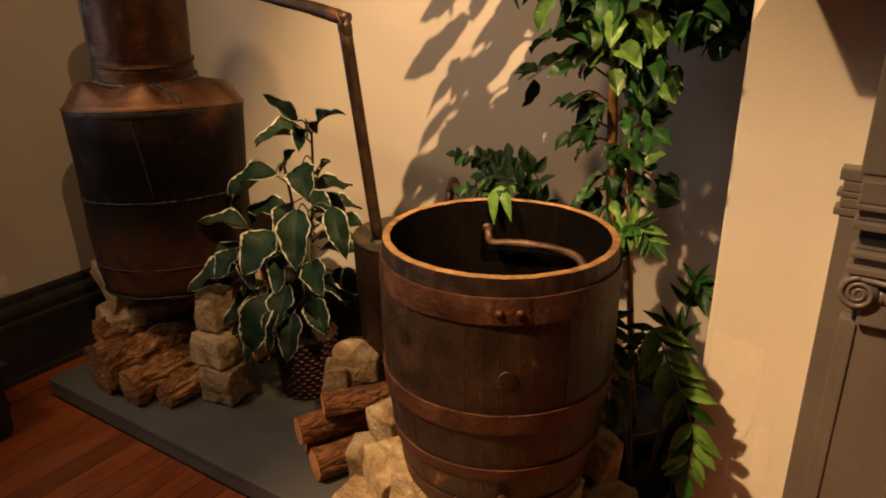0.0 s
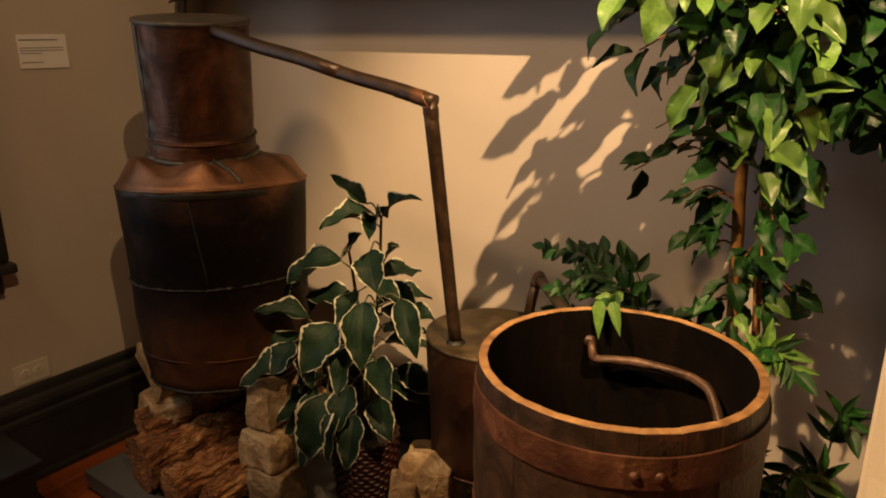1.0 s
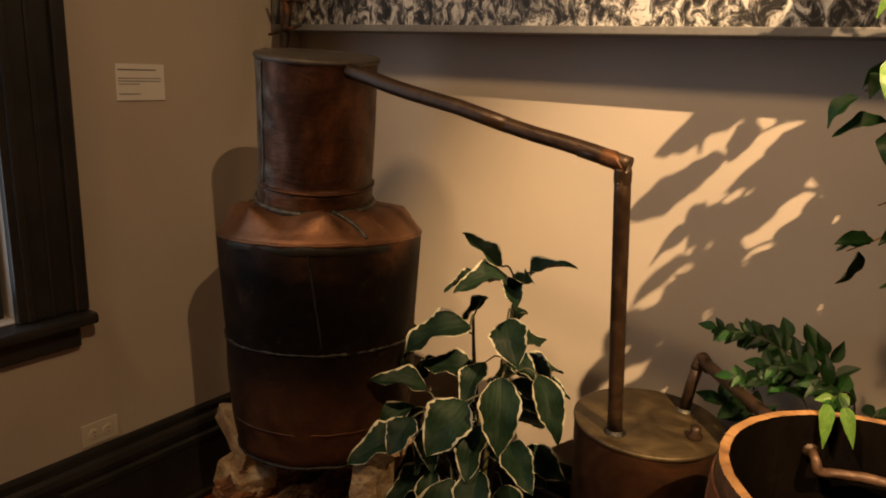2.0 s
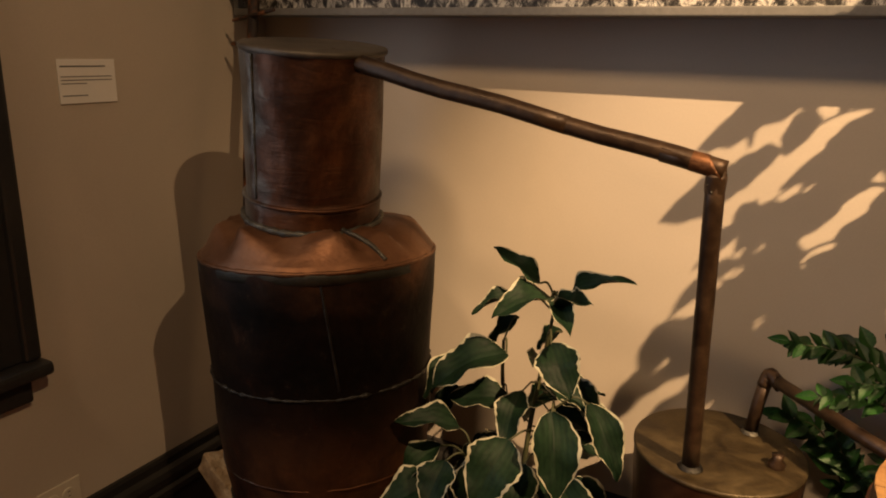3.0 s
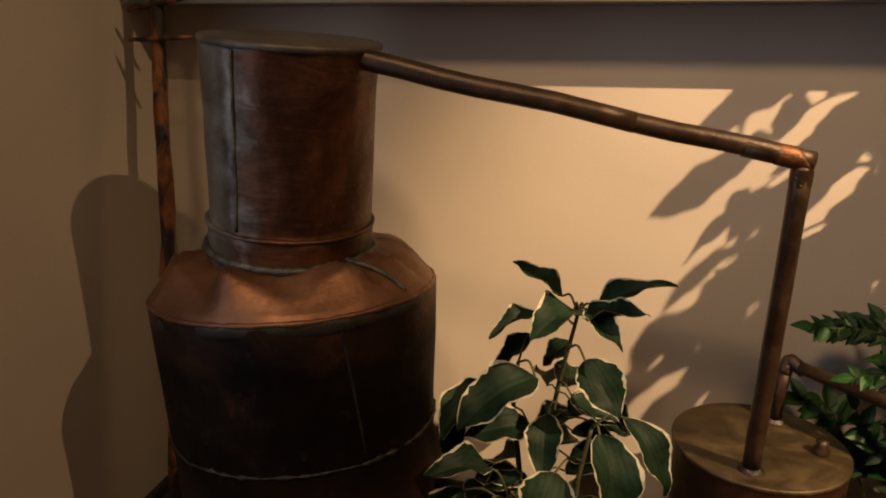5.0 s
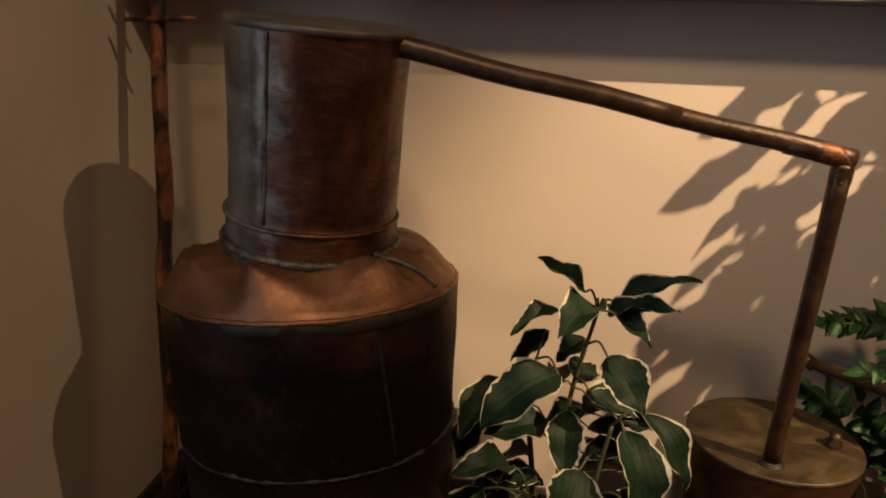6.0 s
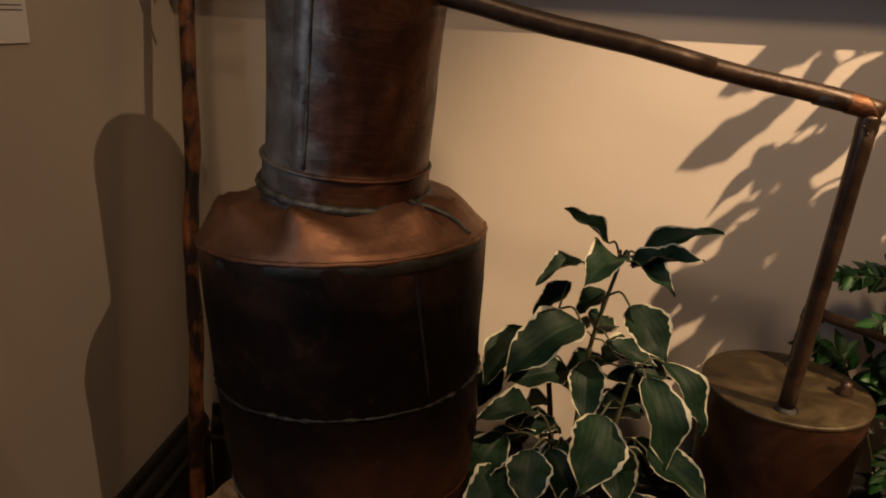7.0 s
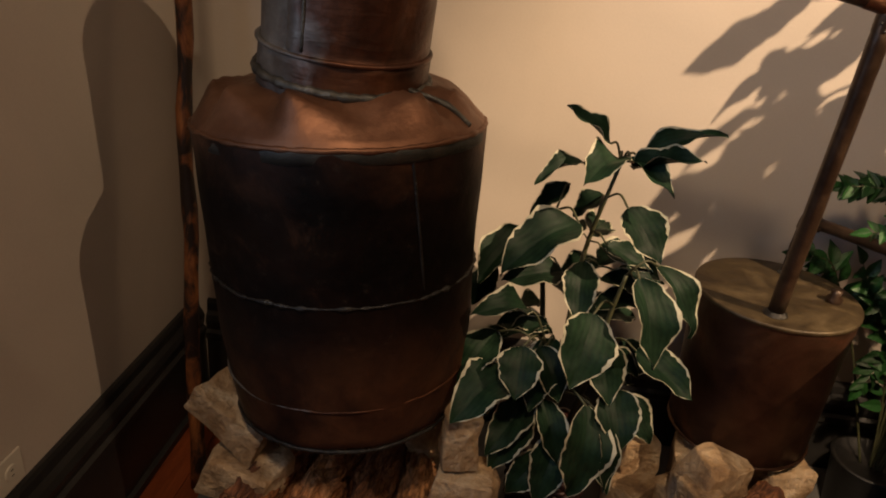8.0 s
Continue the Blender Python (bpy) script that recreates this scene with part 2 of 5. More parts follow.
def still_copper(name, sooty, bare=False):
    """Old copper: brown-red patches, the window's grey sheen painted on one side, a soot band round the belly."""
    m, N, L, b = material(name, 0.42, 0.65)
    v = coords(N, L)
    big = noise_of(N, L, v, 4.5, 6, 0.62, 0.5)
    mid = noise_of(N, L, v, 14, 5, 0.6, 0.3)
    small = noise_of(N, L, v, 70, 5, 0.65)
    colour = ramp_of(N, L, big, [(0.36, (0.020, 0.009, 0.0045)), (0.5, (0.072, 0.027, 0.012)), (0.66, (0.17, 0.068, 0.027))])
    grey = ramp_of(N, L, mid, [(0.35, (0.085, 0.082, 0.075)), (0.65, (0.21, 0.205, 0.185))])
    sep = N.new("ShaderNodeSeparateXYZ")
    L.new(v, sep.inputs[0])
    # grey window reflection, put into the colour on the side away from the pipe
    side = N.new("ShaderNodeMath")
    side.operation = "MULTIPLY_ADD"
    side.inputs[1].default_value = -6.0
    L.new(sep.outputs["X"], side.inputs[0])
    L.new(mid, side.inputs[2])
    window_sheen = ramp_of(N, L, side.outputs[0], [(0.52, (0, 0, 0)), (0.84, (0.8, 0.8, 0.8))])
    if not sooty and not bare:
        colour = mix_of(N, L, window_sheen, colour, grey)
    if bare:
        colour = ramp_of(N, L, big, [(0.3, (0.085, 0.036, 0.017)), (0.5, (0.150, 0.068, 0.033)), (0.72, (0.235, 0.118, 0.062))])
    if sooty:
        hz = N.new("ShaderNodeMath")
        hz.operation = "MULTIPLY_ADD"
        hz.inputs[1].default_value = 0.17
        L.new(big, hz.inputs[0])
        L.new(sep.outputs["Z"], hz.inputs[2])
        soot = ramp_of(N, L, hz.outputs[0], [(0.12, (0.45, 0.45, 0.45)), (0.26, (0.60, 0.60, 0.60)), (0.36, (0.92, 0.92, 0.92)), (0.44, (0.98, 0.98, 0.98)), (0.60, (0.985, 0.985, 0.985)), (0.66, (0.82, 0.82, 0.82)), (0.73, (0.34, 0.34, 0.34))])
        patchy = ramp_of(N, L, noise_of(N, L, v, 9, 7, 0.7, 0.8), [(0.36, (1.0, 1.0, 1.0)), (0.60, (0.975, 0.975, 0.975)), (0.76, (0.78, 0.78, 0.78))])
        soot = mix_of(N, L, 1.0, soot, patchy, "MULTIPLY")
        crust = ramp_of(N, L, noise_of(N, L, v, 38, 6, 0.7), [(0.38, (0.001, 0.0008, 0.0007)), (0.60, (0.0026, 0.0021, 0.0018)), (0.76, (0.020, 0.015, 0.011))])
        colour = mix_of(N, L, soot, colour, crust)
        inv = ramp_of(N, L, soot, [(0.0, (0.6, 0.6, 0.6)), (1.0, (0.05, 0.05, 0.05))])
        L.new(inv, b.inputs["Metallic"])
        L.new(ramp_of(N, L, soot, [(0.0, (0.5, 0.5, 0.5)), (1.0, (0.07, 0.07, 0.07))]), b.inputs["Specular IOR Level"])
    dark = ramp_of(N, L, small, [(0.3, (0.7, 0.7, 0.7)), (0.7, (1.2, 1.2, 1.2))])
    colour = mix_of(N, L, 0.5, colour, mix_of(N, L, 1.0, colour, dark, "MULTIPLY"))
    L.new(colour, b.inputs["Base Color"])
    rr = ramp_of(N, L, mid, [(0.3, (0.36, 0.36, 0.36)), (0.7, (0.56, 0.56, 0.56))])
    if sooty:
        rr = mix_of(N, L, soot, rr, (0.62, 0.62, 0.62))
    L.new(rr, b.inputs["Roughness"])
    if bare:
        b.inputs["Metallic"].default_value = 0.7
        L.new(ramp_of(N, L, mid, [(0.3, (0.42, 0.42, 0.42)), (0.7, (0.56, 0.56, 0.56))]), b.inputs["Roughness"])
    wrinkle = noise_of(N, L, coords(N, L, (2.2, 2.2, 11)), 3.2, 3, 0.5, 0.9)
    relief = N.new("ShaderNodeMath")
    relief.operation = "MULTIPLY_ADD"
    relief.inputs[1].default_value = 0.0 if sooty else 0.1 if bare else 0.9
    L.new(wrinkle, relief.inputs[0])
    L.new(mid, relief.inputs[2])
    bump_of(N, L, b, relief.outputs[0], 0.28, 0.012)
    return m


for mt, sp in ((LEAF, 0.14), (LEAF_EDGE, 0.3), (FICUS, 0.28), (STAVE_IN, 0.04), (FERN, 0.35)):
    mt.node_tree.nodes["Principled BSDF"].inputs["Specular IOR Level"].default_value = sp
STILL_BODY = still_copper("sooty_copper", True)
STILL_HAT = still_copper("tarnished_copper_with_sheen", False)
SHOULDER = still_copper("worn_bare_copper", False, True)


def photo_material():
    """Black and white photograph of brush and dry stems."""
    m, N, L, b = material("black_and_white_photo", 0.55)
    v = coords(N, L)
    n1 = noise_of(N, L, coords(N, L, (1.2, 1.0, 0.8)), 24, 10, 0.76, 0.9)
    n2 = noise_of(N, L, v, 5, 4, 0.6, 0.5)
    c1 = ramp_of(N, L, n1, [(0.44, (0.012, 0.012, 0.012)), (0.50, (0.13, 0.125, 0.12)), (0.57, (0.80, 0.78, 0.73))])
    c2 = ramp_of(N, L, n2, [(0.35, (0.45, 0.45, 0.45)), (0.6, (1, 1, 1))])
    L.new(mix_of(N, L, 1.0, c1, c2, "MULTIPLY"), b.inputs["Base Color"])
    return m


PHOTO = photo_material()
GLASS, GN, GL, GB = material("dark_window_glass", 0.08)
GB.inputs["Base Color"].default_value = (0.012, 0.016, 0.024, 1)

# ---- mesh helpers ----


def finish(bm, name, mats, smooth=False):
    me = bpy.data.meshes.new(name)
    bmesh.ops.recalc_face_normals(bm, faces=bm.faces)
    bm.to_mesh(me)
    bm.free()
    for m in mats if isinstance(mats, (list, tuple)) else [mats]:
        me.materials.append(m)
    if smooth:
        me.polygons.foreach_set("use_smooth", [True] * len(me.polygons))
    return me


def part(name, bm, mats, parent=None, label="", smooth=False, m=None):
    ob = new(name, finish(bm, name, mats, smooth))
    if parent is not None:
        ob.parent = parent
    if m is not None:
        ob.matrix_basis = m
    return tagged(ob, label)


def thing(name, label, category, at=(0, 0, 0), group="", kind="", rz=0):
    ob = new(name)
    ob.empty_display_size = 0.05
    ob.matrix_basis = pose(*at, 0, 0, rz)
    return tagged(ob, label, category, group, kind)


def box_bm(lo, hi, bevel=0.0, segments=2, bm=None):
    own = bmesh.new()
    bmesh.ops.create_cube(own, size=1)
    for v in own.verts:
        v.co = Vector([lo[i] + (v.co[i] + 0.5) * (hi[i] - lo[i]) for i in range(3)])
    if bevel:
        bmesh.ops.bevel(own, geom=own.edges[:], offset=bevel, segments=segments, profile=0.6, affect="EDGES")
    if bm is None:
        return own
    tmp = bpy.data.meshes.new("tmp")
    own.to_mesh(tmp)
    own.free()
    bm.from_mesh(tmp)
    bpy.data.meshes.remove(tmp)
    return bm


def lathe_bm(profile, n=64, cap=(False, False), warp=None, bm=None):
    """Spins (radius, z) pairs round z. warp(angle, r, z) gives a changed radius."""
    bm = bm or bmesh.new()
    rings = []
    for r, z in profile:
        ring = []
        for i in range(n):
            a = math.tau * i / n
            rr = warp(a, r, z) if warp else r
            ring.append(bm.verts.new((rr * math.cos(a), rr * math.sin(a), z)))
        rings.append(ring)
    for a, b in zip(rings, rings[1:]):
        for i in range(n):
            j = (i + 1) % n
            bm.faces.new((a[i], a[j], b[j], b[i]))
    if cap[0]:
        bm.faces.new(rings[0][::-1])
    if cap[1]:
        bm.faces.new(rings[-1])
    return bm


def tube_bm(points, radius, n=16, closed_ends=True, wobble=0.0, bm=None):
    """A tube along points; radius a number or one per point."""
    bm = bm or bmesh.new()
    pts = [Vector(p) for p in points]
    radii = radius if isinstance(radius, (list, tuple)) else [radius] * len(pts)
    side = None
    rings = []
    for i, p in enumerate(pts):
        d = (pts[min(i + 1, len(pts) - 1)] - pts[max(i - 1, 0)]).normalized()
        if side is None:
            side = d.orthogonal().normalized()
        side = (side - d * side.dot(d)).normalized()
        up = d.cross(side)
        ring = []
        for k in range(n):
            a = math.tau * k / n
            w = 1 + wobble * noise.noise(Vector((p.x * 30 + k, p.y * 30, p.z * 30)))
            ring.append(bm.verts.new(p + (side * math.cos(a) + up * math.sin(a)) * radii[i] * w))
        rings.append(ring)
    for a, b in zip(rings, rings[1:]):
        for k in range(n):
            j = (k + 1) % n
            bm.faces.new((a[k], a[j], b[j], b[k]))
    if closed_ends:
        bm.faces.new(rings[0][::-1])
        bm.faces.new(rings[-1])
    return bm


def curve_pts(points, steps=6):
    """Catmull-Rom through points."""
    p = [Vector(q) for q in points]
    p = [p[0] * 2 - p[1]] + p + [p[-1] * 2 - p[-2]]
    out = []
    for i in range(1, len(p) - 2):
        for s in range(steps):
            t = s / steps
            out.append(0.5 * ((2 * p[i]) + (p[i + 1] - p[i - 1]) * t + (2 * p[i - 1] - 5 * p[i] + 4 * p[i + 1] - p[i + 2]) * t * t + (3 * p[i] - p[i - 1] - 3 * p[i + 1] + p[i + 2]) * t ** 3))
    return out + [p[-2]]


# ---- the room ----
T = 0.15
WEST = 0.082
FLOOR_Z, CEIL_Z, ROOM_X, ROOM_Y = 0.0, 4.3, 5.0, -5.0


def wall(name, lo, hi, mat, label):
    return tagged(part(name, box_bm(lo, hi), mat), label, "wall", kind="structure")


wall("wall_north", (-T, 0, -0.05), (ROOM_X + T, T, CEIL_Z), WALL, "greige painted plaster wall behind the display")
wall("wall_east", (ROOM_X, ROOM_Y, -0.05), (ROOM_X + T, 0, CEIL_Z), WALL, "plain painted wall closing the room")
wall("wall_south", (-T, ROOM_Y - T, -0.05), (ROOM_X + T, ROOM_Y, CEIL_Z), WALL, "plain painted wall closing the room")
tagged(part("ceiling", box_bm((-T, ROOM_Y - T, CEIL_Z), (ROOM_X + T, T, CEIL_Z + 0.1)), CEILING), "plain painted ceiling over the room", "ceiling", kind="structure")

# west wall with its window opening
WIN_Y0, WIN_Y1, WIN_Z0, WIN_Z1 = -2.22, -1.015, 0.775, 2.5
bm = box_bm((WEST - T, ROOM_Y, -0.05), (WEST, WIN_Y0, CEIL_Z))
box_bm((WEST - T, WIN_Y1, -0.05), (WEST, 0, CEIL_Z), bm=bm)
box_bm((WEST - T, WIN_Y0, -0.05), (WEST, WIN_Y1, WIN_Z0), bm=bm)
box_bm((WEST - T, WIN_Y0, WIN_Z1), (WEST, WIN_Y1, CEIL_Z), bm=bm)
tagged(part("wall_west", bm, WALL), "greige painted plaster wall with a window", "wall", kind="structure")
win = thing("window_1", "dark painted wooden sash window with heavy casing", "window", (WEST, 0, 0), kind="structure")
for y0, y1 in ((WIN_Y1 - 0.01, WIN_Y1 + 0.175), (WIN_Y0 - 0.175, WIN_Y0 + 0.01)):
    b2 = box_bm((0.0005, y0, WIN_Z0), (0.028, y1, WIN_Z1 + 0.1), 0.004)
    box_bm((0.02, y0 + 0.02, WIN_Z0), (0.036, y0 + 0.045, WIN_Z1 + 0.1), 0.006, bm=b2)
    box_bm((0.02, y0 + 0.085, WIN_Z0), (0.033, y0 + 0.10, WIN_Z1 + 0.1), 0.005, bm=b2)
    box_bm((0.02, y1 - 0.04, WIN_Z0), (0.042, y1, WIN_Z1 + 0.1), 0.008, bm=b2)
    part("casing", b2, DARK_TRIM, win)
part("sill", box_bm((-0.1, WIN_Y0 - 0.14, WIN_Z0 - 0.034), (0.075, WIN_Y1 + 0.182, WIN_Z0 - 0.002), 0.01), DARK_TRIM, win)
part("apron", box_bm((0.0005, WIN_Y0 - 0.11, WIN_Z0 - 0.105), (0.03, WIN_Y1 + 0.150, WIN_Z0 - 0.036), 0.008), DARK_TRIM, win)
part("sash", box_bm((-0.09, WIN_Y1 - 0.05, WIN_Z0), (-0.05, WIN_Y1 - 0.012, WIN_Z1), 0.004), DARK_TRIM, win)
part("pane", box_bm((-0.075, WIN_Y0, WIN_Z0), (-0.068, WIN_Y1 - 0.051, WIN_Z1)), GLASS, win)

# floor: a base sheet, with boards laid on it further down
tagged(part("floor", box_bm((-T, ROOM_Y - T, -0.12), (ROOM_X + T, T, -0.02)), FLOOR_WOOD), "red-brown varnished wooden floorboards", "floor", kind="structure")


def baseboard(name, length, m):
    bm = bmesh.new()
    prof = [(0, 0), (0.040, 0), (0.040, 0.018), (0.028, 0.024), (0.026, 0.205), (0.031, 0.211), (0.031, 0.229), (0.021, 0.237), (0.026, 0.252), (0.028, 0.268), (0.022, 0.284), (0.013, 0.296), (0.012, 0.318), (0.008, 0.328), (0.0, 0.330)]
    a = [bm.verts.new((0, p, q)) for p, q in prof]
    b = [bm.verts.new((length, p, q)) for p, q in prof]
    for i in range(len(prof)):
        j = (i + 1) % len(prof)
        bm.faces.new((a[i], a[j], b[j], b[i]))
    bm.faces.new(a[::-1]), bm.faces.new(b)
    return tagged(part(name, bm, DARK_TRIM, m=m), "tall moulded baseboard in dark paint", "baseboard", kind="structure")


baseboard("baseboard", -ROOM_Y, pose(WEST + 0.0005, ROOM_Y, 0, 0, 0, 90) @ Matrix.Diagonal((1, -1, 1, 1)))
baseboard("baseboard", 2.29, pose(WEST + 0.042, -0.0005, 0) @ Matrix.Diagonal((1, -1, 1, 1)))

# chimney breast with its mantelpiece
CH_X, CH_Y = 2.42, -0.35
tagged(part("chimney_breast", box_bm((CH_X, CH_Y, -0.02), (4.2, -0.0005, CEIL_Z), 0.006), CHIMNEY), "cream painted chimney breast with patched plaster", "wall", kind="structure")



def plaster_patch(points, lift):
    """A thin skim of filler with a feathered, uneven rim."""
    pts = [Vector((x, 0, z)) for x, z in points]
    ring = []
    for p, q in zip(pts, pts[1:] + pts[:1]):
        for k in range(8):
            r = p.lerp(q, k / 8)
            ring.append(r + Vector((noise.noise(r * 30) * 0.006, 0, noise.noise(r * 30 + Vector((9, 0, 0))) * 0.006)))
    c = sum(ring, Vector()) / len(ring)
    bm = bmesh.new()
    outer = [bm.verts.new((p.x, CH_Y - 0.0003, p.z)) for p in ring]
    inner = [bm.verts.new((p.lerp(c, 0.3).x, CH_Y - lift, p.lerp(c, 0.3).z)) for p in ring]
    for i in range(len(ring)):
        j = (i + 1) % len(ring)
        bm.faces.new((outer[i], outer[j], inner[j], inner[i]))
    bm.faces.new(inner)
    return bm


PATCH = mottled("filler_patch", [(0.3, (0.66, 0.585, 0.47)), (0.7, (0.72, 0.64, 0.52))], 6, 90, 0.6, bump=0.2, depth=0.003, fine_amount=0.12)
chimney = bpy.data.objects["chimney_breast"]
part("plaster_patch", plaster_patch([(2.435, 0.66), (2.545, 0.645), (2.552, 0.50), (2.535, 0.40), (2.55, 0.25), (2.54, 0.05), (2.435, 0.05)], 0.0010), PATCH, chimney, "smooth filler patch in lighter cream")
part("plaster_patch", plaster_patch([(2.555, 0.44), (2.585, 0.45), (2.60, 0.38), (2.59, 0.30), (2.56, 0.29)], 0.0009), PATCH, chimney, "smooth filler patch in lighter cream")

# display platform
PLAT_Z = 0.066
DECK_X, DECK_Y = 0.295, -0.802
platform = thing("display_platform", "low slate-grey painted display platform on the floor", "platform")
part("deck", box_bm((DECK_X, DECK_Y, PLAT_Z - 0.018), (2.41, -0.042, PLAT_Z), 0.003), PLINTH, platform)
part("front_fascia", box_bm((DECK_X + 0.003, DECK_Y + 0.003, 0.0005), (2.41, DECK_Y + 0.021, PLAT_Z - 0.0185), 0.002), PLINTH, platform)
part("side_fascia", box_bm((DECK_X + 0.003, DECK_Y + 0.0215, 0.0005), (DECK_X + 0.021, -0.042, PLAT_Z - 0.0185), 0.002), PLINTH, platform)
part("joist", box_bm((1.40, DECK_Y + 0.0215, 0.0005), (1.44, -0.042, PLAT_Z - 0.0185), 0.002), PLINTH, platform)

# ---- mural in a deep grey frame ----
MX0, MX1, MZ0, MZ1, MD = 0.094, 2.40, 1.575, 2.95, 0.14
mural = thing("framed_mural", "large black and white photograph in a deep grey frame", "picture")
part("photo_panel", box_bm((MX0 + 0.02, -MD + 0.02, MZ0 + 0.02), (MX1 - 0.02, -0.001, MZ1 - 0.02)), PHOTO, mural, "black and white photograph of dry brush")
part("frame_bottom", box_bm((MX0, -MD, MZ0), (MX1, -0.001, MZ0 + 0.019), 0.003), FRAME_PAINT, mural)
part("frame_top", box_bm((MX0, -MD, MZ1 - 0.019), (MX1, -0.001, MZ1), 0.003), FRAME_PAINT, mural)
part("frame_side", box_bm((MX0, -MD, MZ0 + 0.0195), (MX0 + 0.019, -0.001, MZ1 - 0.0195), 0.003), FRAME_PAINT, mural)
part("frame_side", box_bm((MX1 - 0.019, -MD, MZ0 + 0.0195), (MX1, -0.001, MZ1 - 0.0195), 0.003), FRAME_PAINT, mural)

# ---- label card and outlet on the west wall ----
card = thing("label_card", "small white exhibit label card fixed to the wall", "label", (WEST + 0.001, -0.696, 1.350), rz=90)
part("card", box_bm((0, -0.004, -0.0), (0.151, 0.0, 0.102), 0.001), CARD, card)
for z, w, h in ((0.084, 0.118, 0.0035), (0.061, 0.133, 0.0022), (0.053, 0.133, 0.0022), (0.045, 0.065, 0.0022), (0.017, 0.065, 0.0025)):
    part("text_line", box_bm((0.006, -0.0046, z), (0.006 + w, -0.0041, z + h)), INK, card)

outlet = thing("wall_outlet", "ivory plastic double power outlet on the wall", "outlet", (WEST + 0.001, -0.880, 0.338), rz=90)
part("cover_plate", box_bm((0, -0.005, 0), (0.114, 0.0, 0.072), 0.003), PLASTIC, outlet)
for x in (0.037, 0.079):
    bm = lathe_bm([(0.0165, 0), (0.0165, 0.002), (0.015, 0.003)], 24, (True, True))
    face = part("socket", bm, PLASTIC, outlet, m=pose(x, -0.005, 0.036, 90, 0, 0))
    for dz in (-0.006, 0.006):
        part("slot", box_bm((-0.003, dz - 0.001, 0.0031), (0.004, dz + 0.001, 0.0035)), BLACK_IRON, face)

# ---- the still ----
still = thing("copper_still", "large old copper pot still blackened with soot, on stones", "still", (0.62, -0.43, 0))


def dent(a, r, z):
    w = noise.noise(Vector((math.cos(a) * 2.2, math.sin(a) * 2.2, z * 4))) * 0.005
    w += noise.noise(Vector((math.cos(a) * 6, math.sin(a) * 6, z * 10))) * 0.0018
    return r + w


def ladder(pairs, step=0.02):
    out = []
    for (r0, z0), (r1, z1) in zip(pairs, pairs[1:]):
        n = max(1, int(abs(z1 - z0) / step + abs(r1 - r0) / step))
        out += [(r0 + (r1 - r0) * i / n, z0 + (z1 - z0) * i / n) for i in range(n)]
    return out + [pairs[-1]]


LEAN = Matrix.Translation((-0.002, 0.006, 1.022)) @ Matrix.Rotation(radians(-3.7), 4, "Y") @ Matrix.Rotation(radians(-3.2), 4, "X") @ Matrix.Translation((0, 0, -1.035))
BODY_PROFILE = [(0.222, 0.432), (0.238, 0.445), (0.250, 0.52), (0.262, 0.64), (0.266, 0.755), (0.275, 0.93), (0.2785, 1.035)]
# the meshes stand at z 0.43 so that the soot band lies right
body = part("body", lathe_bm([(r, z - 0.43) for r, z in ladder(BODY_PROFILE)], 96, (True, False), lambda a, r, z: dent(a, r, z)), STILL_BODY, still, "soot-blackened copper boiler", True, LEAN @ pose(0, 0, 0.43))


def shoulder_warp(a, r, z):
    # hammered facets and creases
    k = (0.276 - r) / 0.12
    seg = math.tau / 9
    fac = math.cos(seg / 2) / math.cos((a + 0.3) % seg - seg / 2)
    f = r * (fac - 0.97) * max(0.0, min(1.0, k * 1.6)) * 0.5 * (1 - k * 0.6)
    f += 0.006 * noise.noise(Vector((math.cos(a) * 4, math.sin(a) * 4, r * 12)))
    return r + f * (1 if 0.05 < k < 0.95 else 0.2)


bm = lathe_bm(ladder([(0.2785, 1.035), (0.274, 1.046), (0.250, 1.068), (0.205, 1.095), (0.150, 1.119)], 0.008), 108, (False, False), shoulder_warp)
FOLDS = [(-2.95, 0.1), (-2.86, 0.9), (-2.40, 0.1), (-2.28, 1.0), (-1.78, 0.0), (-1.68, 1.15), (-1.20, 0.0), (-1.08, 0.05), (-0.66, 1.0), (-0.58, 0.0), (-0.2, 0.8), (-0.1, 0.0), (0.9, 0.7), (1.8, 0.1), (2.5, 0.8)]


def fold_lift(r, a):
    """How far the creases raise the shoulder at radius r and angle a."""
    k = max(0.0, min(1.0, (0.276 - r) / 0.116))
    lift = float(np.interp(a + 0.25 * (k - 0.3), [f[0] for f in FOLDS], [f[1] for f in FOLDS], period=math.tau))
    return 0.038 * lift * float(np.interp(k, [0, 0.06, 0.36, 0.9, 1.0], [0, 0.1, 1.0, 0.1, 0]))


for v in bm.verts:
    v.co.z += fold_lift(math.hypot(v.co.x, v.co.y), math.atan2(v.co.y, v.co.x))
part("shoulder", bm, SHOULDER, still, "dented copper shoulder", True, LEAN)
HAT_TILT = Matrix.Translation((0.005, -0.024, 1.100)) @ Matrix.Rotation(radians(3.2), 4, "X") @ Matrix.Rotation(radians(4.5), 4, "Y")
hat = part("hat", lathe_bm(ladder([(0.154, -0.035), (0.154, 0.07), (0.150, 0.072), (0.152, 0.25), (0.157, 0.396)], 0.015), 80, (False, False), lambda a, r, z: r + 0.9 * (dent(a, r, z) - r)), STILL_HAT, still, "tarnished copper cylinder cap, window sheen painted on one side", True, HAT_TILT)
part("lid", lathe_bm([(0.157, 0.388), (0.1605, 0.391), (0.1605, 0.398), (0.157, 0.401), (0.10, 0.402), (0.0005, 0.402)], 80), LID_GREY, hat, "flat grey-brown lid with folded edge", True)
